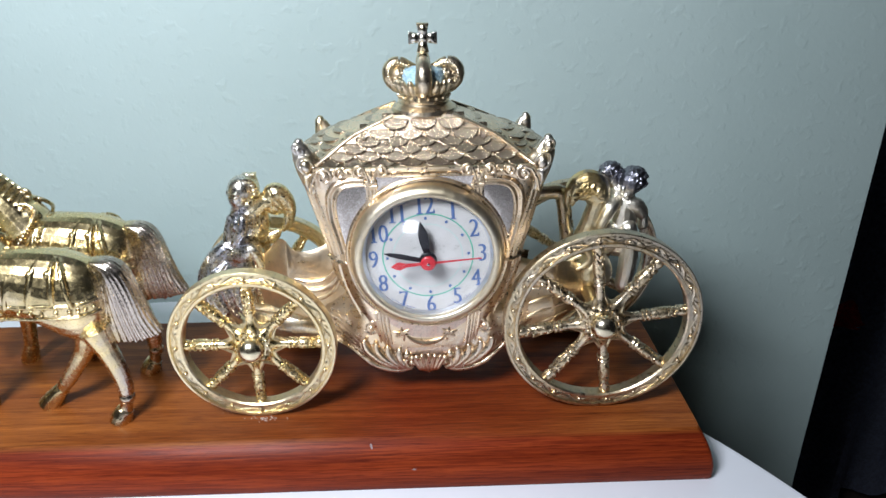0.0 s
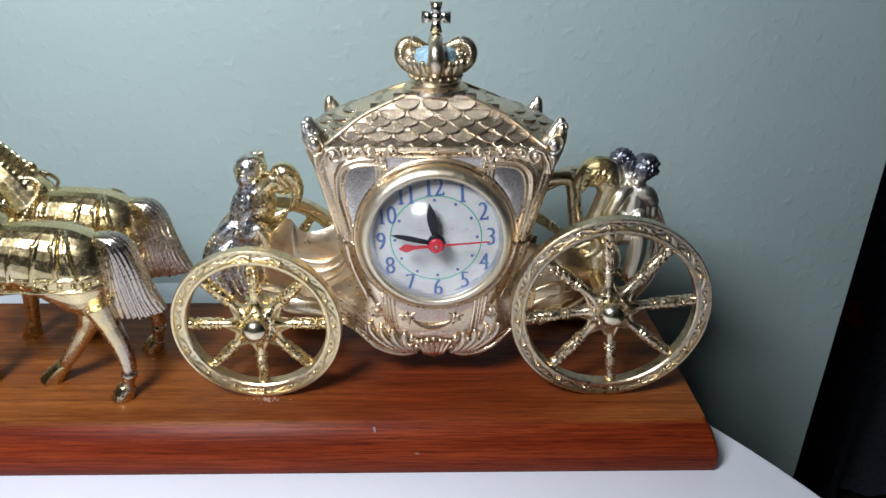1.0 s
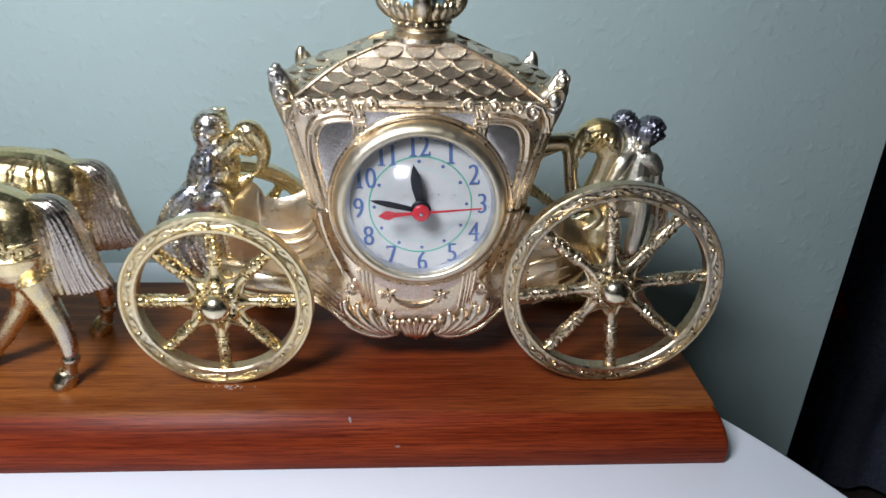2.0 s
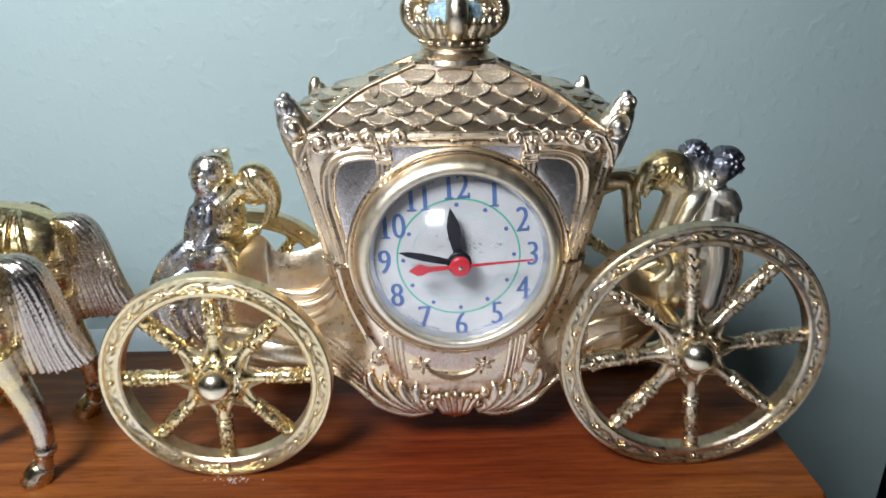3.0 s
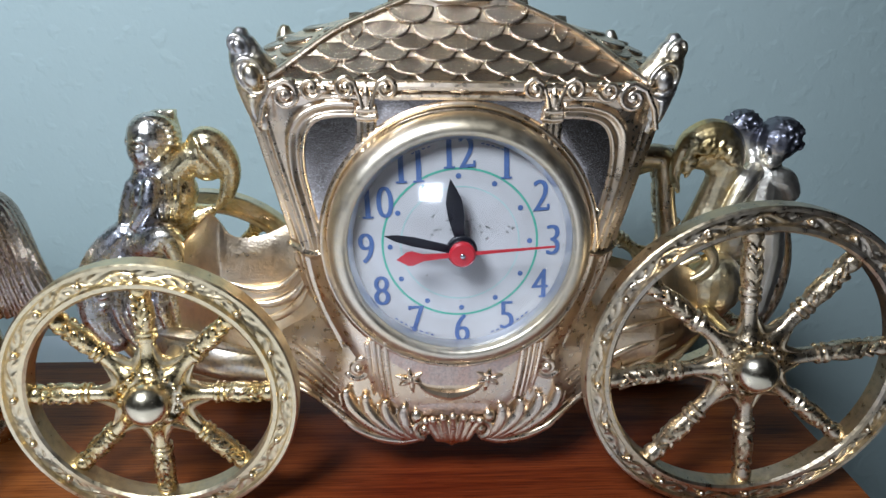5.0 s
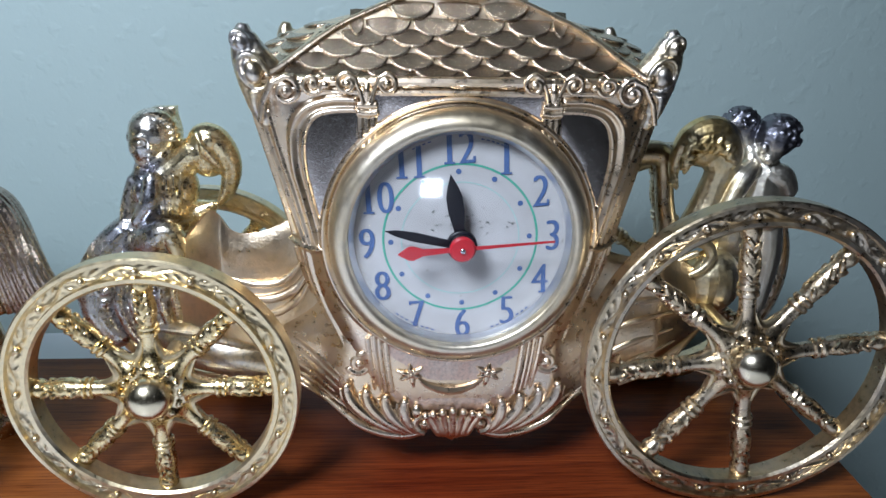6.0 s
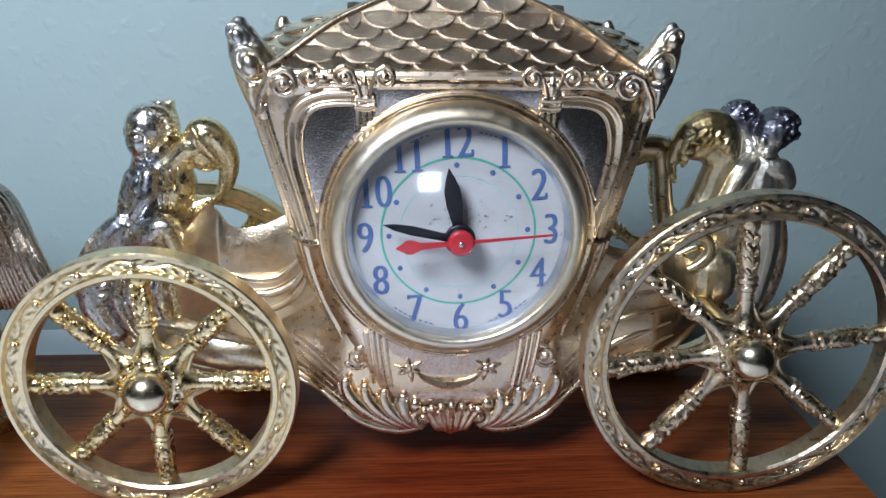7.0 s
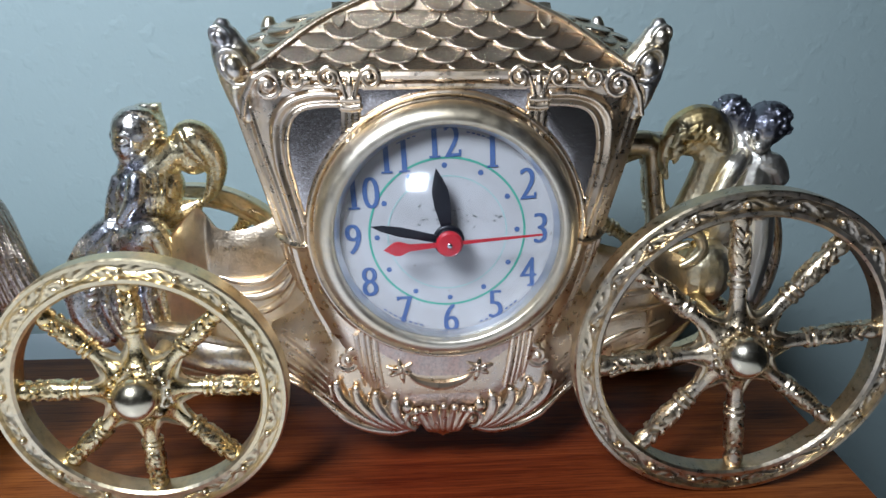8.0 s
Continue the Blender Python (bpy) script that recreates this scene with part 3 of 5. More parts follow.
def relief():
    """The cast front of the coach as one smooth skin: corner bundles, window frames, waist clips and volutes."""
    rows = np.array(body_rows())[::-1]
    zs = np.linspace(0.0600, 0.1700, 430)
    w, yf = np.interp(zs, rows[:, 2], rows[:, 0]), np.interp(zs, rows[:, 2], rows[:, 1])
    rr = np.minimum(0.017, w * 0.5)
    S = np.linspace(-1, 1, 561)[None, :] * (w - rr + rr * 1.52)[:, None]
    W, R, YF, Z = (np.repeat(a[:, None], 561, 1) for a in (w, rr, yf, zs))
    A = np.abs(S)
    turned = np.maximum(0, A - (W - R)) / R
    X = np.sign(S) * (np.minimum(A, W - R) + R * np.sin(turned))
    Y = YF + R - R * np.cos(turned)
    D = np.hypot(X - 0.0008, Z - CZ)
    field = np.zeros_like(X)

    def ridge(path, rad, high):
        nonlocal field
        p = np.array([(q.x, q.z) for q in spline([(x / 1000, 0, z / 1000) for x, z in path], 14)])
        wp = np.interp(p[:, 1], zs, w)
        rp = np.minimum(0.017, wp * 0.5)
        over = np.clip((p[:, 0] - (wp - rp)) / rp, 0, 0.999)
        ps = np.where(over > 0, wp - rp + rp * np.arcsin(over), p[:, 0])
        wide = np.interp(np.linspace(0, 1, len(p)), np.linspace(0, 1, len(rad)), rad) / 1000
        best = np.full(A.shape, 9.0)
        for x, z, q, x2, z2, q2 in zip(ps, p[:, 1], wide, ps[1:], p[1:, 1], wide[1:]):
            near = (np.abs(A - x) < 0.005) & (np.abs(Z - z) < 0.005)
            a, b, dx, dz = A[near] - x, Z[near] - z, x2 - x, z2 - z
            f = np.clip((a * dx + b * dz) / (dx * dx + dz * dz + 1e-12), 0, 1)
            best[near] = np.minimum(best[near], np.hypot(a - f * dx, b - f * dz) / (q + (q2 - q) * f))
        field = np.maximum(field, high / 1000 * (0.5 + 0.5 * np.cos(math.pi * np.minimum(1, best / 1.25))))

    inner = [(31.5, 161.6), (38, 161.4), (43, 160), (46.0, 156.5), (47.2, 151), (47, 144), (45.0, 134), (43.0, 125.5)]
    edge = np.interp(Z, [0.1255, 0.134, 0.144, 0.151, 0.1565, 0.160, 0.1614], [0.0430, 0.0450, 0.0470, 0.0472, 0.0460, 0.0430, 0.0380])
    sunk = ((A < edge) & (A > 0.0290) & (Z < 0.1614) & (Z > CZ)) | (D < 0.0415) | ((A < 0.0265) & (Z < 0.1660) & (Z > CZ)) | ((A < 0.0240) & (Z < CZ))
    field = np.maximum(field, 0.0013 * (0.5 + 0.5 * np.cos(math.pi * np.minimum(1, np.abs(D - 0.0430) / 0.0018))))
    ridge([(64.0, 168), (62.4, 160), (58.6, 146), (54.9, 133), (51.8, 121)], [1.7, 1.7, 1.5, 1.3], 1.1)
    ridge([(59.8, 160), (57.0, 148), (53.5, 136), (50.4, 125), (48.4, 119)], [0.5, 1.3, 1.2, 1.0], 0.95)
    ridge([(57.2, 160.5), (54.5, 148), (51.2, 136), (48.4, 125), (47.0, 119)], [0.4, 1.1, 1.0, 0.9], 0.8)
    ridge([(31.5, 164.4), (38, 164.4), (44.5, 162.8), (48.6, 159.2), (50.3, 154), (50.0, 144), (47.7, 134), (45.3, 124), (44.4, 119.5)], [1.5, 1.6, 1.5, 1.2, 0.9], 1.35)
    ridge(inner, [1.1, 1.2, 1.1, 0.8], 1.05)
    ridge([(52.8, 118.8), (49, 117.7), (45.5, 117.4), (42.8, 118.2)], [1.0, 1.5, 1.8, 1.2], 1.7)
    ridge([(47.6, 116.5), (45.9, 106), (42.7, 95.5), (38.7, 87), (35.6, 80.6)], [0.9, 1.4, 1.3, 0.7], 1.05)
    ridge([(49.5, 116), (47.8, 105.5), (44.5, 94.8), (40.4, 86.1), (37.4, 81)], [0.5, 0.8, 0.8, 0.5], 0.6)
    ridge([(51.4, 115.5), (49.6, 105), (46.2, 94), (42.0, 85.2), (38.6, 79.0), (35.8, 75.0), (33.6, 73.0)], [1.0, 1.4, 1.4, 1.3, 1.0], 1.2)
    field = np.where(sunk, field - 0.0014 + 0.0017 * np.minimum(1, field / 0.0004), field + 0.0003)
    px, py = X + np.sign(S) * np.sin(turned) * field, Y - np.cos(turned) * field
    n = X.shape[1]
    verts = np.stack([px, py, Z], -1).reshape(-1, 3)
    k = np.arange(X.size).reshape(X.shape)
    faces = np.stack([k[:-1, :-1], k[:-1, 1:], k[1:, 1:], k[1:, :-1]], -1).reshape(-1, 4)
    me = bpy.data.meshes.new("front_relief")
    me.from_pydata(verts.tolist(), [], faces.tolist())
    me.shade_smooth()
    return me


def coach_body(c):
    bm = bmesh.new()
    rings(bm, [body_ring(*r) for r in body_rows()])
    body = part("body", bm, CHAMPAGNE, c, "champagne-gilt coach body with cast ornament", sharp=60)
    # curved skirt between the coach and the two scoops
    low = [(-0.062, 0.0650), (-0.054, 0.0645), (-0.047, 0.0615), (-0.040, 0.0570), (-0.033, 0.0520), (-0.026, 0.0487), (-0.018, 0.0474), (-0.009, 0.0472), (0.0, 0.0462)]
    low = low + [(-x, z) for x, z in low[-2::-1]]
    line = spline([(x, 0, z) for x, z in low], 3)
    up = [Vector((-0.062 + 0.124 * k / (len(line) - 1), 0, 0.0860)) for k in range(len(line))]
    bm = bmesh.new()
    rows = []
    for back in (0, 1):
        for f in ((1.9, 1.0, 0.75, 0.4, 0.12, 0.0) if not back else (0.0, 0.12, 0.4, 0.75, 1.0, 1.9)):
            row = []
            for a, b in zip(line, up):
                x = a.x
                yf = 0.0022 + 0.40 * max(0.0, abs(x) - 0.034) + (0.0030 if f == 0.0 else 0.0) + (0.0130 if f > 1.0 else 0.0)
                row.append((x, 2 * CY - yf if back else yf, a.z + (b.z - a.z) * f + (0.0008 if f == 0.0 else 0)))
            rows.append(row)
    rings(bm, rows, False, False)
    part("skirt", bm, CHAMPAGNE, body, sharp=60)
    part("front_relief", relief(), CHAMPAGNE, body, "cast corner bundles, window frames and volutes")
    for s in (-1, 1):
        # window panel beside the dial
        outer = [(s * 0.0300, 0.1612), (s * 0.0350, 0.1614), (s * 0.0415, 0.1604), (s * 0.0450, 0.1570), (s * 0.0466, 0.1510), (s * 0.0465, 0.1440), (s * 0.0447, 0.1345), (s * 0.0428, 0.1270)]
        inner = []
        for k in range(8):
            a = radians(16 + k * 4.6)
            inner.append((s * 0.0434 * math.cos(a) + 0.0008, CZ + 0.0434 * math.sin(a)))
        inner = [p for p in inner if abs(p[0]) > 0.0290]
        loop = outer + inner
        part("window_panel", slab(bmesh.new(), loop, 0.0002, 0.002, 0.0003), HAMMERED, body, "dark hammered window panel", sharp=50)
        # pilaster with a scrolled capital
        bm = bmesh.new()
        for o in (-0.0019, 0.0, 0.0019):
            strip(bm, [(s * 0.0277 + o, 0.1604), (s * 0.0277 + o, 0.1554), (s * 0.0277 + o, 0.1504)], 0.0010, 0.0002)
        strip(bm, [(s * 0.0277 - 0.0031, 0.1612), (s * 0.0277, 0.1608), (s * 0.0277 + 0.0031, 0.1612)], 0.0011, 0.0012)
        strip(bm, [(s * 0.0277 - 0.0029, 0.1634), (s * 0.0277, 0.1631), (s * 0.0277 + 0.0029, 0.1634)], 0.0011, 0.0014)
        y = surf_y(0.026, 0.165) - 0.0016
        for q in (-1, 1):
            scroll(bm, s * 0.0277 + q * 0.0058, 0.1694, y, 0.0031, 1.4, 90, -q, 0.0009, [(s * 0.0277 + q * 0.0012, 0.1636), (s * 0.0277 + q * 0.0020, 0.1674), (s * 0.0277 + q * 0.0036, 0.1712)])
        strip(bm, [(s * 0.0277, 0.1644), (s * 0.0277, 0.1679), (s * 0.0277, 0.1714)], [0.0008, 0.0013, 0.0017], 0.0012)
        slab(bm, [(s * 0.0277 - 0.0034, 0.1504), (s * 0.0277 + 0.0034, 0.1504), (s * 0.0277 + 0.0036, 0.1654), (s * 0.0277 + 0.0066, 0.1704), (s * 0.0277 - 0.0066, 0.1704), (s * 0.0277 - 0.0036, 0.1654)], 0.0006)
        melt(part("pilaster", bm, CHAMPAGNE, body), 0.00022, 1)
        # garland on the cornice
        bm = bmesh.new()
        y = surf_y(0.042, 0.168) - 0.0018
        scroll(bm, s * 0.0437, 0.1694, y, 0.0032, 1.5, 0 if s < 0 else 180, s, 0.0009)
        ball(bm, (s * 0.0398, y, 0.1690), (0.0015, 0.0012, 0.0013))
        ball(bm, (s * 0.0474, y + 0.0004, 0.1692), (0.0015, 0.0012, 0.0013))
        scroll(bm, s * 0.0512, 0.1672, surf_y(0.0512, 0.167) - 0.0016, 0.0041, 1.5, 90, s, 0.0011, [(s * 0.0592, 0.1580), (s * 0.0580, 0.1640), (s * 0.0550, 0.1695)])
        for k in range(6):
            x = 0.0375 + k * 0.0038
            ball(bm, (s * x, surf_y(x, 0.168) - 0.0012, 0.1709 + 0.0005 * (k % 2)), (0.0013, 0.0011, 0.0008), turn("Y", 25 * s * (-1) ** k))
        ball(bm, on(s * 0.0592, 0.1580, 0.0012), 0.0015)
        strip(bm, [(s * 0.0592, 0.1580), (s * 0.0604, 0.1630), (s * 0.0610, 0.1660)], [0.0007, 0.0008, 0.0006], 0.0006)
        melt(part("cornice_scroll", bm, CHAMPAGNE, body), 0.00022, 1)
        # volute at the foot of the long mouldings
        bm = bmesh.new()
        scroll(bm, s * 0.0322, 0.0757, surf_y(0.0325, 0.0757) - 0.0006, 0.0042, 1.6, -20 if s > 0 else 200, -s, 0.0013)
        ball(bm, (s * 0.0312, surf_y(0.0312, 0.0800) - 0.0003, 0.0803), (0.0022, 0.0012, 0.0012), turn("Y", 20 * s))
        melt(part("volute", bm, CHAMPAGNE, body, "small cast volute"), 0.0003, 1)
        # ridged strips under the dial
        bm = bmesh.new()
        for o, r in ((-0.0029, 0.0009), (-0.0008, 0.0007), (0.0008, 0.0007), (0.0029, 0.0009)):
            strip(bm, [(s * 0.0262 + o * s, 0.0885 - o * 0.5), (s * 0.0254 + o * s, 0.0780), (s * 0.0240 + o * s, 0.0655)], r, 0.0005)
        slab(bm, [(s * 0.0222, 0.0870), (s * 0.0208, 0.0655), (s * 0.0272, 0.0655), (s * 0.0292, 0.0900)], 0.0003, 0.001)
        part("ridged_strip", bm, CHAMPAGNE, body)
        # star flower
        bm = bmesh.new()
        sx, sz = s * 0.0130 - 0.0015, 0.0728
        for k, (a, l) in enumerate(((100, 0.0042), (35, 0.0048), (-20, 0.0038), (-80, 0.0052), (-150, 0.0045), (165, 0.0054))):
            a = a if s < 0 else 180 - a
            ca, sa = math.cos(radians(a)), math.sin(radians(a))
            strip(bm, [(sx, sz), (sx + 0.5 * l * ca, sz + 0.5 * l * sa), (sx + l * ca, sz + l * sa)], [0.0006, 0.0011, 0.0003], 0.0003)
        ball(bm, on(sx, sz, 0.0006), 0.0010, None, 10, 7)
        melt(part("star", bm, CHAMPAGNE, body, "small cast star flower"), 0.0002, 0)
        # leaves of the under-scroll, a fan of curling flutes
        for k in range(4):
            f = (k - 1) / 3
            path = [(0.0303 - 0.0198 * f, 0.0654 - 0.0060 * f), (0.0287 - 0.0176 * f, 0.0598 - 0.0038 * f), (0.0228 - 0.0110 * f, 0.0532), (0.0150 - 0.0040 * f, 0.0482 + 0.0010 * f)]
            bm = bmesh.new()
            p = [Vector((s * q.x, 0.0014 - 0.0003 * k, q.z)) for q in spline([(a, 0, b) for a, b in path], 7)]
            tube(bm, p, lerp_list([0.0015, 0.0022, 0.0023, 0.0019, 0.0007], len(p)), 10)
            tube(bm, [q + Vector((s * 0.0023, 0.0006, -0.0008)) for q in p[:-3]], lerp_list([0.0004, 0.0010, 0.0009, 0.0004], len(p) - 3), 8)
            ball(bm, p[0] + Vector((-s * 0.0004, -0.0004, 0.0002)), (0.0016, 0.0013, 0.0013), None, 10, 7)
            bmesh.ops.recalc_face_normals(bm, faces=bm.faces[:])
            melt(part("leaf", bm, CHAMPAGNE, body), 0.0003, 2)
        # feathered flutes that sweep up to the scoops
        for k in range(6):
            dz = 0.0030 * k
            path = [(s * (0.0620 - 0.0004 * k), 0.0660 + dz * 1.20), (s * (0.0540 - 0.0005 * k), 0.0655 + dz * 0.98), (s * (0.0455 - 0.0007 * k), 0.0608 + dz * 0.82), (s * (0.0375 - 0.0009 * k), 0.0550 + dz * 0.72)]
            p = [Vector((q.x, 0.0034 + 0.40 * max(0.0, abs(q.x) - 0.034), q.z)) for q in spline([(a, 0, b) for a, b in path], 7)]
            part("flute", tube(bmesh.new(), p, lerp_list([0.0004, 0.0013, 0.0015, 0.0013, 0.0004], len(p)), 10), CHAMPAGNE, body)
        bm = bmesh.new()
        path = [(s * 0.0580, 0.0652), (s * 0.0470, 0.0612), (s * 0.0400, 0.0568), (s * 0.0330, 0.0518), (s * 0.0260, 0.0485), (s * 0.0180, 0.0470), (s * 0.0125, 0.0478), (s * 0.0095, 0.0492)]
        p = [Vector((q.x, 0.0026 + 0.40 * max(0.0, abs(q.x) - 0.034), q.z)) for q in spline([(a, 0, b) for a, b in path], 6)]
        tube(bm, p, lerp_list([0.0005, 0.0009, 0.0012, 0.0015, 0.0018, 0.0019, 0.0016, 0.0014], len(p)), 10)
        scroll(bm, s * 0.0098, 0.0532, 0.0006, 0.0040, 1.3, -90, s, 0.0014)
        ball(bm, (s * 0.0125, 0.0004, 0.0580), (0.0022, 0.0018, 0.0026), None, 12, 8)
        part("under_scroll", bm, CHAMPAGNE, body)
    # plates: above the dial and below it
    arch = [(-0.0262, 0.1664), (0.0262, 0.1664), (0.0262, 0.1575)]
    for k in range(13):
        a = radians(58 + k * 64 / 12)
        arch.append((0.0425 * math.cos(a), CZ + 0.0425 * math.sin(a)))
    arch.append((-0.0262, 0.1575))
    part("arch_panel", slab(bmesh.new(), arch, 0.0001, 0.002, 0.0004), HAMMERED, body, "dark hammered panel above the dial", sharp=50)
    part("arch_moulding", strip(bmesh.new(), [(-0.0240, 0.1668), (-0.0100, 0.1670), (0.0, 0.1670), (0.0100, 0.1670), (0.0240, 0.1668)], 0.0010, 0.0004), CHAMPAGNE, body)
    low = [(-0.0215, 0.0640), (-0.0105, 0.0580), (0.0105, 0.0580), (0.0215, 0.0640), (0.0232, 0.0835)]
    for k in range(13):
        a = radians(-59 - k * 62 / 12)
        low.append((0.0425 * math.cos(a), CZ + 0.0425 * math.sin(a)))
    low.append((-0.0232, 0.0835))
    bm = slab(bmesh.new(), low, 0.0003)
    part("apron_panel", bm, PINKISH, body, "rose-tinted stippled panel under the dial", smooth=False)
    bm = bmesh.new()
    strip(bm, [(-0.0125, 0.0715), (-0.0085, 0.0682), (-0.001, 0.0664), (0.0065, 0.0682), (0.0105, 0.0715)], [0.0004, 0.0013, 0.0021, 0.0013, 0.0004], 0.0)
    part("swag", bm, CHAMPAGNE, body, "crescent swag")
    # shell at the bottom
    bm = bmesh.new()
    for k in range(-3, 4):
        a = k * 0.26
        pts = [Vector((0.0050 * math.sin(a), 0.0030, 0.0448 + 0.0008 * abs(k))), Vector((0.0072 * math.sin(a), 0.0002, 0.0490)), Vector((0.0095 * math.sin(a * 1.15), -0.0004, 0.0545 - 0.0003 * abs(k))), Vector((0.0118 * math.sin(a * 1.2), -0.0012, 0.0588 - 0.0006 * abs(k)))]
        bar(bm, pts, [0.0008, 0.0013, 0.0014, 0.0012], 10, 5)
        ball(bm, pts[-1], (0.0015, 0.0015, 0.0014), None, 10, 7)
    ball(bm, (0, 0.0025, 0.0500), (0.0050, 0.0022, 0.0050))
    melt(part("shell", bm, CHAMPAGNE, body, "fluted shell ornament"), 0.0003, 1)
    # cornice and top string
    bm = bmesh.new()
    for (w, yf, z, r) in ((0.0655, 0.0016, 0.1700, 0.0016), (0.0662, 0.0020, 0.1668, 0.0008)):
        tube(bm, [Vector(p) for p in body_ring(w, yf, z, 6)], r, 8, True, 1.0, (0, 0, 1))
    part("cornice", bm, CHAMPAGNE, body)
    return body


# ---------------------------------------------------------------- roof
HIP = [(0.0565, 0.0040, 0.1712), (0.0515, 0.0070, 0.1745), (0.0430, 0.0110, 0.1806), (0.0340, 0.0145, 0.1860), (0.0155, 0.0185, 0.1938)]
SIDE = [(0.0690, CY, 0.1725), (0.0645, CY, 0.1758), (0.0570, CY, 0.1803), (0.0460, CY, 0.1845), (0.0160, CY, 0.1922)]


def roof(c):
    """Hipped roof with flat front and back, and sides that bow out."""
    def along_list(pts, f):
        g = min(max(f, 0.0), 1.0) * (len(pts) - 1)
        k = min(int(g), len(pts) - 2)
        return Vector(pts[k]).lerp(Vector(pts[k + 1]), g - k)

    smooth_hip = [tuple(p) for p in spline(HIP, 6)]
    smooth_side = [tuple(p) for p in spline(SIDE, 6)]

    def at(k, f, u):
        """Point on face k (front, right, back, left) at height f, u from -1 to 1 along it."""
        h, m = along_list(smooth_hip, f), along_list(smooth_side, f)
        if k % 2 == 0:
            p = Vector((h.x * u, h.y, h.z))
        else:
            p = m.lerp(h, u * u)
            p.y = CY + (CY - h.y) * u
        return p if k in (0, 1) else Vector((-p.x, 2 * CY - p.y, p.z))

    rows = []
    for i in range(17):
        rows.append([at(k, i / 16, -1 + 2 * j / 10) for k in range(4) for j in range(10)])
    bm = bmesh.new()
    rings(bm, rows)
    r = part("roof", bm, CHAMPAGNE, c, "hipped roof with overlapping fish-scale tiles", sharp=25)
    for k in range(4):
        pts = [at(k, f / 12, 1) + Vector((0, 0, 0.0003)) for f in range(13)]
        part("hip_rib", tube(bmesh.new(), pts, lerp_list([0.0018, 0.0014], 13), 10, False, 0.6, (0, 0, 1)), CHAMPAGNE, r)
    # one fish scale, shared by all: a dished plate with a raised round lip
    bm = bmesh.new()
    n = 16
    low, edge, lip, mid = [], [], [], []
    for k in range(n + 1):
        a = math.pi + math.pi * k / n
        x, y = 0.50 * math.cos(a), 0.55 * math.sin(a)
        low.append((x, y, -0.12))
        edge.append((x * 1.01, y * 1.01, 0.07))
        lip.append((x * 0.93, y * 0.92, 0.125))
        mid.append((x * 0.78, y * 0.76, 0.105))
    vs = rings(bm, [low, edge, lip, mid], False, False)
    ctr = bm.verts.new((0, 0.05, 0.11))
    tl, tr, tm = bm.verts.new((-0.50, 0.5, -0.10)), bm.verts.new((0.50, 0.5, -0.10)), bm.verts.new((0, 0.5, -0.04))
    for k in range(n):
        bm.faces.new((vs[3][k], vs[3][k + 1], ctr))
    bm.faces.new((vs[3][0], ctr, tm, tl))
    bm.faces.new((ctr, vs[3][n], tr, tm))
    bm.faces.new((vs[1][0], vs[2][0], vs[3][0], tl))
    bm.faces.new((vs[3][n], vs[2][n], vs[1][n], tr))
    bmesh.ops.recalc_face_normals(bm, faces=bm.faces[:])
    me = mesh_of(bm, "scale", True, 38)
    me.materials.append(SCALES)
    rng = random.Random(7)
    rows_n, step = 7, 0.0140
    for k in range(4):
        for i in range(rows_n if k != 2 else rows_n - 2):
            f = (i + 0.45) / 7.15
            reach = sum((at(k, f, u / 10) - at(k, f, (u + 1) / 10)).length for u in range(10)) - 0.0008
            for j in range(-8, 9):
                x = (j + 0.5 * (i % 2)) * step
                lo, hi = max(-reach, x - 0.0069), min(reach, x + 0.0069)
                if hi - lo < 0.0035:
                    continue
                u, wide = (lo + hi) / 2 / reach, hi - lo
                p = at(k, f, u)
                along = (at(k, f, u + 0.05) - at(k, f, u - 0.05)).normalized()
                up = at(k, f + 0.06, u) - at(k, f - 0.02, u)
                up = (up - along * up.dot(along)).normalized()
                nor = along.cross(up).normalized()
                m = Matrix((along, up, nor)).transposed().to_4x4()
                m.translation = p - nor * (0.0002 if k % 2 == 0 else 0.0008)
                part("scale", me, SCALES, r, m=m @ turn("X", -10 + rng.uniform(-1.5, 1.5)) @ turn("Z", rng.uniform(-2, 2)) @ Matrix.Diagonal((wide, 0.0094, 0.0055, 1)))
    return r


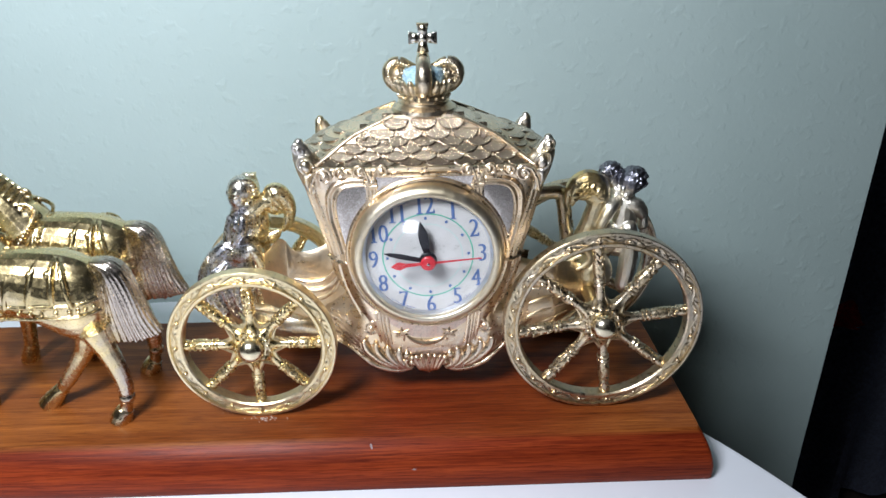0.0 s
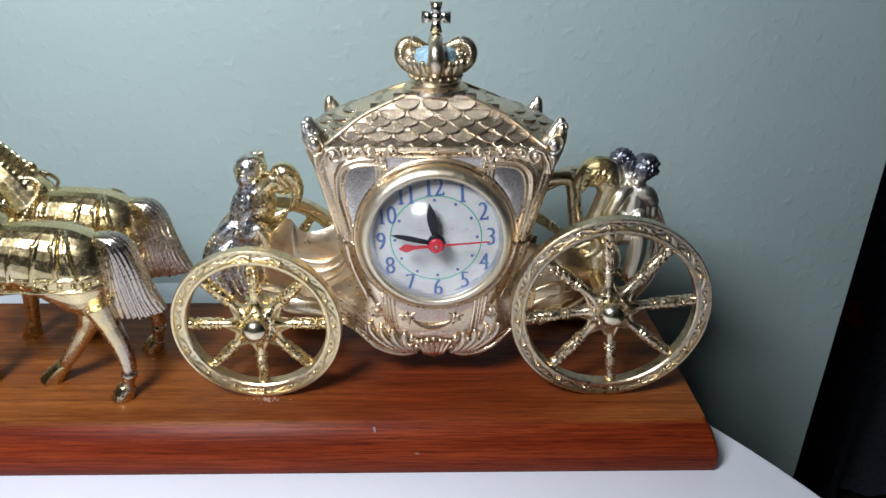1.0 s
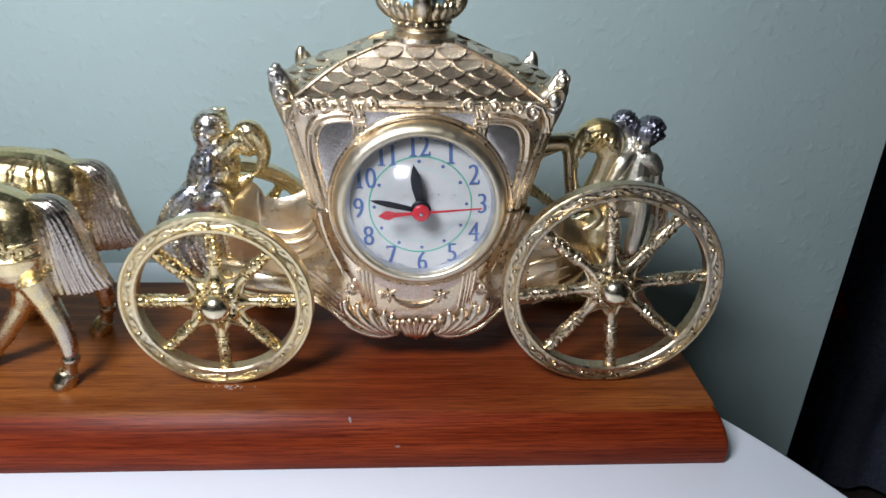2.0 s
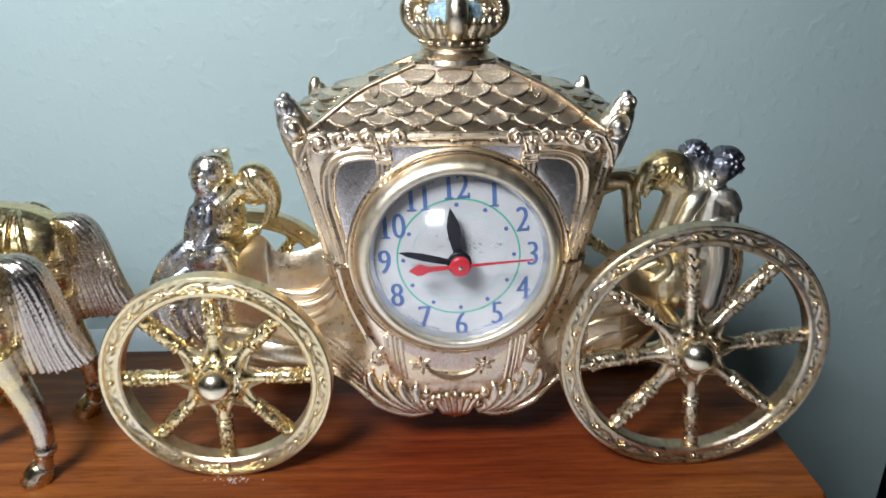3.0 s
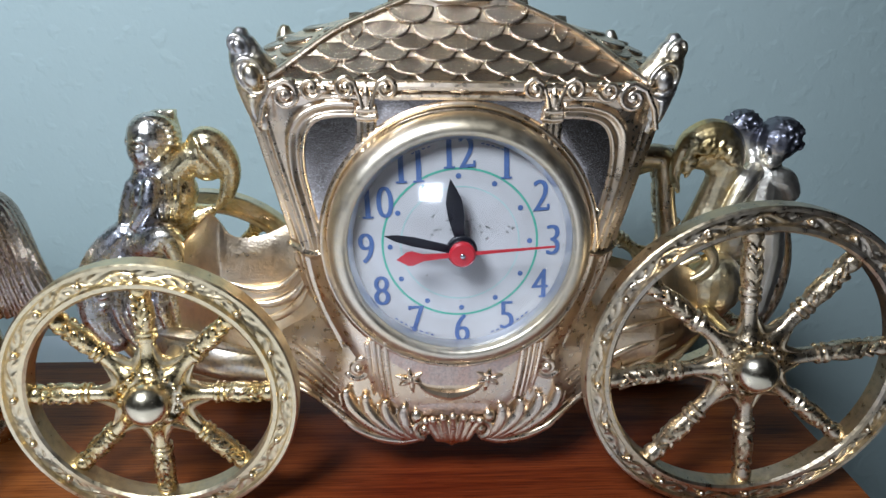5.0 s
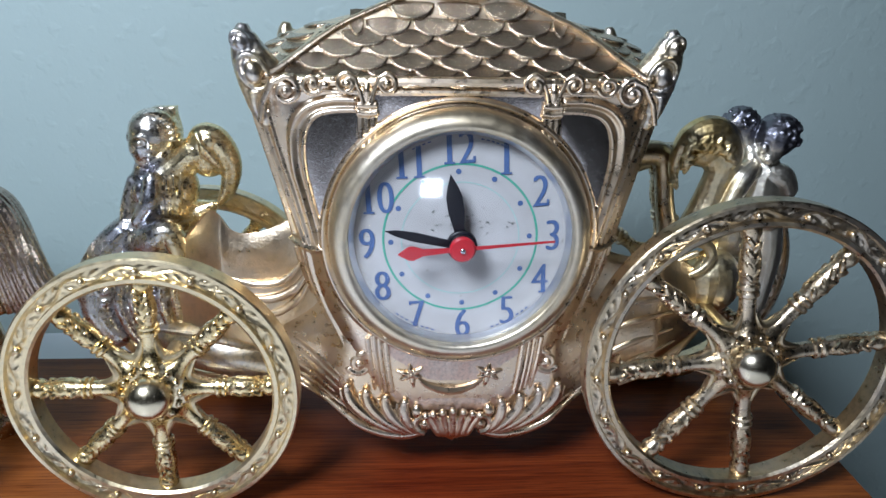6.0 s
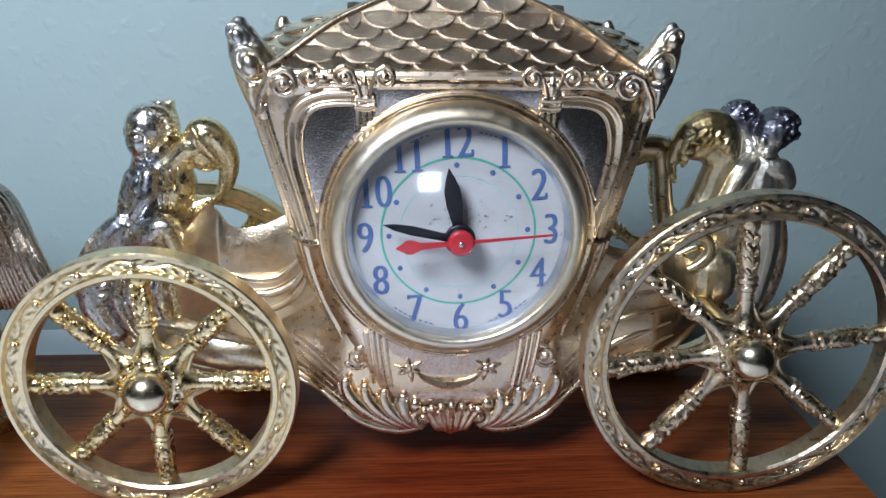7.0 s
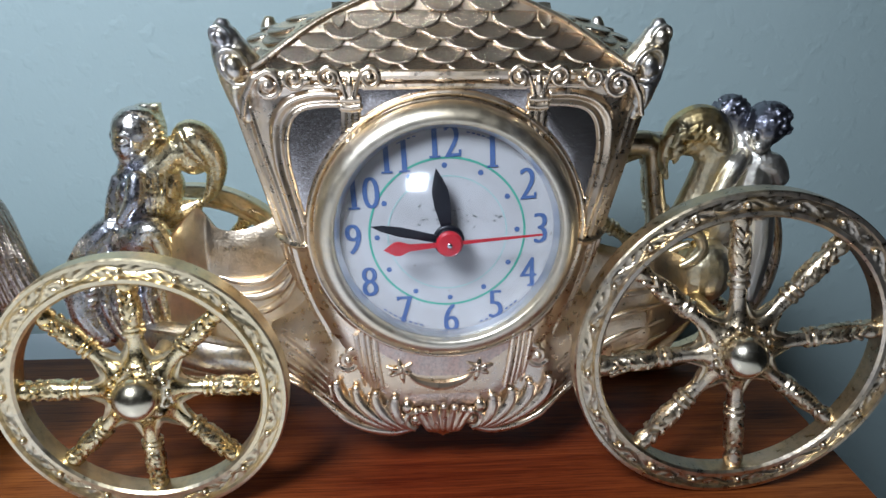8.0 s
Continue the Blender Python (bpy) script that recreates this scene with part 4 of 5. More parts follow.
def finial(c, s, back):
    """Upright leaf-horn on a corner of the eaves, with two framed cabochons, leaning outwards."""
    y = 0.0070 if not back else 2 * CY - 0.0050
    d = -1 if not back else 1
    x, f = (0.0, 1.0) if not back else (-0.0040, 0.9)
    bm = bmesh.new()

    def at(a, z, q=0.0):
        return (s * (a + x), y + q, z - (0.0020 if back else 0.0))

    bar(bm, [at(0.0578, 0.1560), at(0.0600, 0.1620), at(0.0616, 0.1690), at(0.0634, 0.1760), at(0.0638, 0.1820), at(0.0634, 0.1856)], [0.0022 * f, 0.0036 * f, 0.0046 * f, 0.0043 * f, 0.0034 * f, 0.0013], 16, 6)
    bar(bm, [at(0.0525, 0.1715), at(0.0560, 0.1725), at(0.0600, 0.1765), at(0.0625, 0.1825)], [0.0018, 0.0034, 0.0040, 0.0022], 14, 6)
    for a, z, q in ((0.0640, 0.1803, 0.62), (0.0606, 0.1722, 1.0)):
        cx, cy, cz = at(a, z, d * (0.0034 if q < 1 else 0.0050))
        ball(bm, (cx, cy, cz), (0.0026 * q, 0.0022 * q, 0.0034 * q), turn("Y", 18 * s))
        n = 20
        tube(bm, [(cx + 0.0040 * q * math.cos(6.283 * k / n) + s * 0.3 * 0.0050 * q * math.sin(6.283 * k / n), cy - d * 0.0005, cz + 0.0050 * q * math.sin(6.283 * k / n)) for k in range(n)], 0.0008, 6, True)
    bar(bm, [at(0.0606, 0.1665, d * 0.0046), at(0.0606, 0.1620, d * 0.0044), at(0.0592, 0.1580, d * 0.0036)], [0.0018, 0.0011, 0.0008], 8, 5)
    ob = part("finial", bm, FINIAL, c, "leafy corner finial worn to silver")
    melt(ob, 0.0004, 1)


def crown(c):
    z0 = 0.1948
    stand = STAND[0]
    STAND[0] = stand @ Matrix.Translation((0.0005, CY, z0 - 0.0004)) @ Matrix.Scale(0.955, 4) @ Matrix.Translation((0, -CY, -z0))
    base_ob = part("crown", lathe(bmesh.new(), [(0.0185, z0 - 0.001), (0.0180, z0 + 0.0010), (0.0160, z0 + 0.0022), (0.0142, z0 + 0.0032), (0.0140, z0 + 0.0040), (0.0146, z0 + 0.0046), (0.0138, z0 + 0.0054), (0.0136, z0 + 0.0088), (0.0144, z0 + 0.0094), (0.0144, z0 + 0.0104), (0.0134, z0 + 0.0110)], 48, Matrix.Translation((0, CY, 0))), BRONZE, c, "gilt crown with a cross on top")
    me = mesh_of(ball(bmesh.new(), (0, 0, 0), (0.0013, 0.0013, 0.0010), None, 10, 7), "bead")
    me.materials.append(BRONZE)
    for k in range(18):
        a = 2 * math.pi * k / 18
        part("bead", me, BRONZE, base_ob, m=Matrix.Translation((0.0140 * math.cos(a), CY + 0.0140 * math.sin(a), z0 + 0.0071)))
    for k in range(4):
        a = radians(90 * k)
        ca, sa = math.cos(a), math.sin(a)
        bm = bmesh.new()
        pts = [(0.0122, 0.0105), (0.0152, 0.0122), (0.0184, 0.0160), (0.0189, 0.0208), (0.0163, 0.0243), (0.0120, 0.0248), (0.0075, 0.0228), (0.0030, 0.0212)] if k % 2 == 0 else [(0.0130, 0.0105), (0.0150, 0.0140), (0.0160, 0.0185), (0.0145, 0.0230), (0.0105, 0.0258), (0.0060, 0.0262), (0.0020, 0.0250)]
        path = [(r * ca, CY + r * sa, z0 + h) for r, h in pts]
        bar(bm, path, [f * (0.84 if k % 2 == 0 else 1.0) for f in (0.0036, 0.0044, 0.0046, 0.0044, 0.0040, 0.0036, 0.0030, 0.0020)], 12, 6, 1.0, (ca, sa, 0.01))
        for q in spline(path, 3)[1:-3]:
            o = Vector((q.x, q.y, 0)) - Vector((0, CY, 0))
            out = (q - Vector((0, CY, z0 + 0.018))).normalized()
            for t in ((-1, 1) if k % 2 == 0 else (0,)):
                ball(bm, q + (Vector((0, 0.0031 * t, 0)) if t else out * 0.0030), 0.0011, None, 8, 6)
        if k % 2 == 0:
            ball(bm, (0.0128 * ca, CY, z0 + 0.0174), (0.0056, 0.0044, 0.0060), None, 18, 12)
            for j in range(9):
                t = 2.4 * j
                ball(bm, (0.0128 * ca + 0.0038 * math.cos(t) * (j / 9) ** 0.5, CY - 0.0037, z0 + 0.0174 + 0.0048 * math.sin(t) * (j / 9) ** 0.5), 0.0011, None, 8, 6)
        part("arch", bm, BRONZE, base_ob)
    part("cap", lathe(bmesh.new(), [(0.0115, z0 + 0.010), (0.0122, z0 + 0.0140), (0.0124, z0 + 0.0185), (0.0112, z0 + 0.0215), (0.0080, z0 + 0.0232), (0.0030, z0 + 0.0235)], 36, Matrix.Translation((0, CY, 0))), BLUESTONE, base_ob, "pale blue jewelled crown lining")
    bm = bmesh.new()
    for k in range(20):
        a = 2 * math.pi * (k + 0.5) / 20
        bar(bm, [(r * math.cos(a), CY + r * math.sin(a), z0 + h) for r, h in ((0.0128, 0.0100), (0.0142, 0.0125), (0.0156, 0.0150), (0.0162, 0.0172))], [0.0024, 0.0024, 0.0020, 0.0010], 8, 4)
    melt(part("leaf_basket", bm, BRONZE, base_ob), 0.0004, 1)
    # cross with flared arms
    bm = bmesh.new()
    bar(bm, [(0, CY, z0 + 0.0240), (0, CY, z0 + 0.0290), (0, CY, z0 + 0.0330)], [0.0036, 0.0026, 0.0022], 12, 4)
    zc = z0 + 0.0378
    for a in (0, 90, 180, 270):
        m = Matrix.Translation((0, CY, zc)) @ turn("Y", a)
        v = [m @ Vector(p) for p in ((-0.0018, -0.0022, 0), (0.0018, -0.0022, 0), (0.0018, 0.0022, 0), (-0.0018, 0.0022, 0), (-0.0034, -0.0024, 0.0078), (0.0034, -0.0024, 0.0078), (0.0034, 0.0024, 0.0078), (-0.0034, 0.0024, 0.0078))]
        w = [bm.verts.new(p) for p in v]
        for q in ((0, 1, 5, 4), (1, 2, 6, 5), (2, 3, 7, 6), (3, 0, 4, 7), (4, 5, 6, 7), (3, 2, 1, 0)):
            bm.faces.new([w[i] for i in q])
        ball(bm, m @ Vector((0, -0.0024, 0.0045)), (0.0016, 0.0008, 0.0022), None, 8, 6)
    ball(bm, (0, CY, zc), (0.0026, 0.0032, 0.0026))
    ob = part("cross", bm, FIGURE, base_ob, "small flared cross worn to silver")
    melt(ob, 0.0004, 2)
    STAND[0] = stand


# ---------------------------------------------------------------- clock
def flat_ring(bm, r0, r1, y, n=96):
    a = [bm.verts.new((r0 * math.cos(6.28319 * k / n), y, CZ + r0 * math.sin(6.28319 * k / n))) for k in range(n)]
    b = [bm.verts.new((r1 * math.cos(6.28319 * k / n), y, CZ + r1 * math.sin(6.28319 * k / n))) for k in range(n)]
    for k in range(n):
        j = (k + 1) % n
        bm.faces.new((a[k], a[j], b[j], b[k]))
    return bm


def writing(text, size, x_scale=1.0, embolden=0.0):
    """Flat lettering as a mesh, centred."""
    cu = bpy.data.curves.new("lettering", "FONT")
    cu.body, cu.size, cu.align_x, cu.align_y = text, size, "CENTER", "CENTER"
    cu.offset = embolden
    cu.resolution_u = 4
    tmp = bpy.data.objects.new("lettering", cu)
    scene.collection.objects.link(tmp)
    me = bpy.data.meshes.new_from_object(tmp.evaluated_get(bpy.context.evaluated_depsgraph_get()))
    bpy.data.objects.remove(tmp)
    xs = [v.co.x for v in me.vertices]
    ys = [v.co.y for v in me.vertices]
    ox, oy = (min(xs) + max(xs)) / 2, (min(ys) + max(ys)) / 2
    for v in me.vertices:
        v.co.x, v.co.y = (v.co.x - ox) * x_scale, v.co.y - oy
    return me


def numeral(text, size):
    """Clock numeral: the built-in font with swelled uprights and slab serifs."""
    bm = bmesh.new()
    step = size * 0.36
    for i, ch in enumerate(text):
        x0 = (i - (len(text) - 1) / 2) * step
        me = writing(ch, size, 0.74 if ch != "1" else 0.9, -0.00022)
        h = max(v.co.y for v in me.vertices)
        w = max(v.co.x for v in me.vertices)
        for q, dx in enumerate((-0.00034, -0.00017, 0.0, 0.00017, 0.00034)):
            had = len(bm.verts)
            bm.from_mesh(me)
            bm.verts.ensure_lookup_table()
            for v in bm.verts[had:]:
                v.co.x += x0 + dx
                v.co.z += 0.00001 * q
        feet = {"1": ((w - 0.0005, -h, 0.0017),), "4": ((w * 0.45, -h, 0.0014),), "7": ((-w, h - 0.0012, 0.0004),), "2": ((w, -h + 0.0009, 0.0004),)}
        for x, z, half in feet.get(ch, ()):
            t = 0.0004 if ch in "14" else 0.0012
            box(bm, (x0 + x - half, z - 0.0001, 0.000005), (x0 + x + half, z + t + 0.0001, 0.00012))
        bpy.data.meshes.remove(me)
    return mesh_of(bm, "numeral", False)


def hand_shape(bm, outline, y, ang, thick=0.0005):
    """A flat hand; outline along its own up axis; ang in degrees clockwise from twelve."""
    a = radians(ang)
    c, s = math.cos(a), math.sin(a)
    top = [bm.verts.new((x * c + z * s, y, CZ + z * c - x * s)) for x, z in outline]
    low = [bm.verts.new((v.co.x, y + thick, v.co.z)) for v in top]
    f, g = bm.faces.new(top), bm.faces.new(low[::-1])
    k = len(top)
    for i in range(k):
        bm.faces.new((top[i], top[(i + 1) % k], low[(i + 1) % k], low[i]))
    bmesh.ops.triangulate(bm, faces=[f, g])
    bmesh.ops.recalc_face_normals(bm, faces=bm.faces[:])
    return bm


def clock(c):
    m = facing(0, 0, CZ)
    RD = 0.0345
    d = part("dial", lathe(bmesh.new(), [(RD + 0.002, -0.003), (RD + 0.002, 0.0010), (0.0, 0.0010)], 96, m), DIAL, c, "cream clock dial with blue numerals and green rings")
    bez = part("bezel", lathe(bmesh.new(), [(0.0412, -0.001), (0.0414, 0.0008), (0.0413, 0.0018), (0.0410, 0.0030), (0.0403, 0.0044), (0.0392, 0.0057), (0.0379, 0.0065), (0.0366, 0.0068), (0.0357, 0.0066), (0.0351, 0.0059), (0.0349, 0.0044), (0.0354, 0.0), (0.0365, -0.001)], 128, m, True), BRASS, c, "rounded brass bezel", sharp=50)
    part("reflector_ring", lathe(bmesh.new(), [(0.0352, 0.0040), (0.0348, 0.0040), (0.0334, 0.0014), (0.0352, 0.0012)], 96, m, True), RIMSTEEL, bez, "bright steel ring inside the bezel", sharp=30)
    # domed glass
    prof = []
    sag, ra = 0.0195, 0.0350
    Rs = (ra * ra + sag * sag) / (2 * sag)
    for k in range(17):
        r = ra * (1 - k / 16)
        prof.append((r, 0.0044 + math.sqrt(Rs * Rs - r * r) - (Rs - sag)))
    bm2 = bmesh.new()
    lathe(bm2, prof[:-1] + [(0.00005, prof[-1][1])], 96, m)
    bmesh.ops.delete(bm2, geom=[f for f in bm2.faces if len(f.verts) > 8 and f.calc_area() > 1e-4], context="FACES_ONLY")
    g = part("glass", bm2, GLASS, c, "clear domed clock glass", sharp=80)
    g.visible_shadow = False
    # printing
    yd = -0.0012
    up = Matrix.Translation((0, 0, CZ)) @ turn("Y", -2.75) @ Matrix.Translation((0, 0, -CZ))      # the printed paper is turned a little
    part("minute_ring", flat_ring(bmesh.new(), 0.0239, 0.0246, yd + 0.0001), GREEN, d, "green printed ring", smooth=False, m=up)
    part("inner_ring", flat_ring(bmesh.new(), 0.0184, 0.0187, yd + 0.0001), PALEGREEN, d, "fine pale green printed ring", smooth=False, m=up)
    for h in range(1, 13):
        a = radians(30 * h)
        me = numeral(str(h), 0.0148)
        me.materials.append(INK)
        r = 0.0293
        part("numeral", me, INK, d, m=up @ Matrix.Translation((r * math.sin(a), yd, CZ + r * math.cos(a))) @ FACE)
        bm = bmesh.new()
        lathe(bm, [(0.00085, 0.0), (0.00085, 0.00012), (0.0, 0.00012)], 16, facing(0.0219 * math.sin(a), yd + 0.0002, CZ + 0.0219 * math.cos(a)))
        part("hour_dot", bm, INK, d, smooth=False, m=up)
    # unreadable small print becomes short bars
    for a0, a1, r, n in ((-26, -14, 0.0324, 4), (12, 26, 0.0324, 5), (-164, -126 - 12, 0.0326, 8), (-222, -196, 0.0326, 8)):
        for k in range(n):
            a = radians(a0 + (a1 - a0) * (k + 0.5) / n)
            bm = box(bmesh.new(), (-0.0005, -0.0002, 0), (0.0005, 0.0002, 0.00008))
            part("print_bar", bm, INK, d, m=up @ Matrix.Translation((r * math.sin(a), yd, CZ + r * math.cos(a))) @ turn("Y", math.degrees(a)) @ FACE, smooth=False)
    # scuffs left by the hands on the paper
    rng = random.Random(11)
    bm = bmesh.new()
    for k in range(26):
        a, r = rng.uniform(0, 6.283), rng.uniform(0.004, 0.015)
        x, z = r * math.cos(a) + 0.002, CZ + abs(r * math.sin(a)) * 0.9 + 0.002
        w, h, t = rng.uniform(0.0003, 0.0009), rng.uniform(0.0001, 0.0003), rng.uniform(-0.5, 0.7)
        q = [(x + dx * w * math.cos(t) - dz * h * math.sin(t), yd - 0.00005, z + dx * w * math.sin(t) + dz * h * math.cos(t)) for dx, dz in ((-1, 0), (0, -1), (1, 0), (0, 1))]
        bm.faces.new([bm.verts.new(p) for p in q])
    part("scuff_marks", bm, plain("grey_scuff", (0.25, 0.26, 0.24), 0.7, 0, 0.3, 900), d, smooth=False, kind="stuff")
    # hands
    hour = [(-0.0011, 0.0), (-0.0018, 0.0060), (-0.0025, 0.0110), (-0.0025, 0.0155), (-0.0015, 0.0190), (0.0, 0.0227), (0.0015, 0.0190), (0.0025, 0.0155), (0.0025, 0.0110), (0.0018, 0.0060), (0.0011, 0.0)]
    minute = [(-0.0011, 0.0), (-0.0013, 0.0080), (-0.0015, 0.0150), (-0.0010, 0.0205), (0.0, 0.0240), (0.0010, 0.0205), (0.0015, 0.0150), (0.0013, 0.0080), (0.0011, 0.0)]
    part("hour_hand", hand_shape(bmesh.new(), hour, -0.0066, 350.2), BLACK, c, "black spade-shaped hour hand", smooth=False)
    part("minute_hand", hand_shape(bmesh.new(), minute, -0.0082, 282), BLACK, c, "black minute hand", smooth=False)
    part("arbor", lathe(bmesh.new(), [(0.0030, 0.0), (0.0030, 0.0060), (0.0048, 0.0062), (0.0048, 0.0076), (0.0042, 0.0080), (0.0040, 0.0080), (0.0040, 0.0094), (0.0032, 0.0098)], 32, m), BLACK, c, "black hand boss")
    sec = [(-0.0006, 0.0), (-0.00028, 0.0282), (0.00028, 0.0282), (0.0006, 0.0), (0.0008, -0.0060), (0.0011, -0.0120), (0.0023, -0.0150), (0.0021, -0.0166), (0.0, -0.0198), (-0.0021, -0.0166), (-0.0023, -0.0150), (-0.0011, -0.0120), (-0.0008, -0.0060)]
    sh = part("second_hand", hand_shape(bmesh.new(), sec, -0.0106, 85.0, 0.0004), REDPAINT, c, "red sweep second hand with a leaf tail", smooth=False)
    part("collar", lathe(bmesh.new(), [(0.0040, 0.0099), (0.0040, 0.0110), (0.0034, 0.0116), (0.0010, 0.0117)], 28, m), REDPAINT, sh)
    part("pin", lathe(bmesh.new(), [(0.0008, 0.0110), (0.0008, 0.0123), (0.0004, 0.0126)], 12, m), STEEL, sh, "steel centre pin")


# ---------------------------------------------------------------- hull and figures
def hull(c):
    # two lofted shells with a rounded front and a top that falls away to the back
    def shell(name, cols, label, turn_x, slope):
        rows = []
        for p in spline([(x, zb, zt) for x, zb, zt in cols], 6):
            x, zb, zt = p
            h = zt - zb
            y0 = 0.0185 + slope * max(0.0, abs(x) - turn_x)
            row = []
            for k in range(15):
                v = k / 14
                belly = 0.0060 * math.sin(math.pi * (0.10 + 0.80 * v)) + 0.0007 * math.sin(11.0 * v + 60 * abs(x))
                row.append((x, y0 - belly, zb + h * v))
            row += [(x, y0 - 0.0020, zt + 0.0004), (x, y0 + 0.0010, zt - 0.0010), (x, y0 + 0.0140, zb + h * 0.72), (x, 0.0580, zb + h * 0.50), (x, 0.0640, zb + h * 0.20), (x, 0.0560, zb - 0.0005)]
            rows.append(row)
        bm = bmesh.new()
        rings(bm, rows)
        bmesh.ops.recalc_face_normals(bm, faces=bm.faces[:])
        return part(name, bm, SATIN, c, label, sharp=60)

    front = shell("front_scoop", [(-0.040, 0.060, 0.1245), (-0.052, 0.060, 0.1240), (-0.057, 0.060, 0.1226), (-0.061, 0.060, 0.1205), (-0.066, 0.060, 0.1182), (-0.072, 0.060, 0.1174), (-0.077, 0.060, 0.1190), (-0.0805, 0.061, 0.1240), (-0.084, 0.061, 0.1245), (-0.089, 0.062, 0.1195), (-0.097, 0.063, 0.1105), (-0.106, 0.065, 0.0995), (-0.114, 0.068, 0.0890), (-0.118, 0.073, 0.0820)], "curved front footboard of the coach", 0.080, 0.62)
    rear = shell("rear_scoop", [(0.040, 0.056, 0.1150), (0.050, 0.057, 0.1115), (0.060, 0.058, 0.1088), (0.070, 0.060, 0.1072), (0.080, 0.063, 0.1050), (0.090, 0.067, 0.0990), (0.098, 0.072, 0.0900), (0.103, 0.077, 0.0840)], "curved rear platform of the coach", 0.072, 0.75)
    # sweeping folds
    def fold(pts, r, under, push=0.0):
        p = [(x, 0.0128 + push + 0.65 * max(0.0, abs(x) - 0.076), z) for x, z in pts]
        part("fold", bar(bmesh.new(), p, [r * 0.3, r, r, r * 0.3], 10, 6), SATIN, under)

    for pts, r in (([(-0.078, 0.1030), (-0.069, 0.1008), (-0.060, 0.1020), (-0.0530, 0.1090)], 0.0013), ([(-0.073, 0.0962), (-0.064, 0.0955), (-0.056, 0.0990), (-0.0510, 0.1060)], 0.0017),
                   ([(-0.070, 0.0895), (-0.062, 0.0905), (-0.055, 0.0955), (-0.0505, 0.1030)], 0.0015)):
        fold(pts, r, front)
    bm = bmesh.new()
    bar(bm, [(-0.1090, 0.0300, 0.0750), (-0.0970, 0.0230, 0.0735), (-0.0820, 0.0185, 0.0725), (-0.0640, 0.0180, 0.0690)], [0.0040, 0.0080, 0.0088, 0.0080], 16, 6)
    bar(bm, [(-0.1060, 0.0225, 0.0790), (-0.0930, 0.0160, 0.0800), (-0.0800, 0.0120, 0.0795), (-0.0660, 0.0125, 0.0750)], [0.0006, 0.0014, 0.0014, 0.0006], 8, 6)
    part("seat_roll", bm, FINIAL, front, "rolled edge worn to dark silver")
    for pts, r in (([(0.050, 0.0690), (0.057, 0.0745), (0.065, 0.0785), (0.078, 0.0822)], 0.0015), ([(0.051, 0.0800), (0.059, 0.0843), (0.067, 0.0868), (0.078, 0.0890)], 0.0012),
                   ([(0.060, 0.0600), (0.071, 0.0665), (0.081, 0.0718), (0.092, 0.0770)], 0.0017), ([(0.050, 0.0610), (0.059, 0.0665), (0.068, 0.0720), (0.080, 0.0765)], 0.0012), ([(0.051, 0.0900), (0.058, 0.0925), (0.066, 0.0935), (0.076, 0.0950)], 0.0010)):
        fold(pts, r, rear)
    # axles
    for x, R in ((-0.0985, 0.0460), (0.0943, 0.0550)):
        bm = bmesh.new()
        tube(bm, [(x, -0.006, TOP + R), (x, 0.066 if x < 0 else 0.074, TOP + R)], 0.0040, 14)
        tube(bm, [(x, 0.030, TOP + R), (x, 0.030, 0.088)], 0.0035, 10)
        tube(bm, [(x, 0.046, TOP + R), (x, 0.046, 0.088)], 0.0035, 10)
        part("axle", bm, GOLD, c)
    bm = bmesh.new()
    bar(bm, [(0.060, 0.047, 0.1380), (0.070, 0.047, 0.1392), (0.0780, 0.047, 0.1385), (0.0800, 0.047, 0.1310), (0.0815, 0.046, 0.1200), (0.0840, 0.044, 0.1060)], [0.0046, 0.0046, 0.0048, 0.0036, 0.0036, 0.0044], 12, 6)
    ball(bm, (0.0832, 0.046, 0.1145), (0.0046, 0.0044, 0.0018))
    part("bracket", bm, BRONZE, c, "gilt scrolled bracket behind the coach")


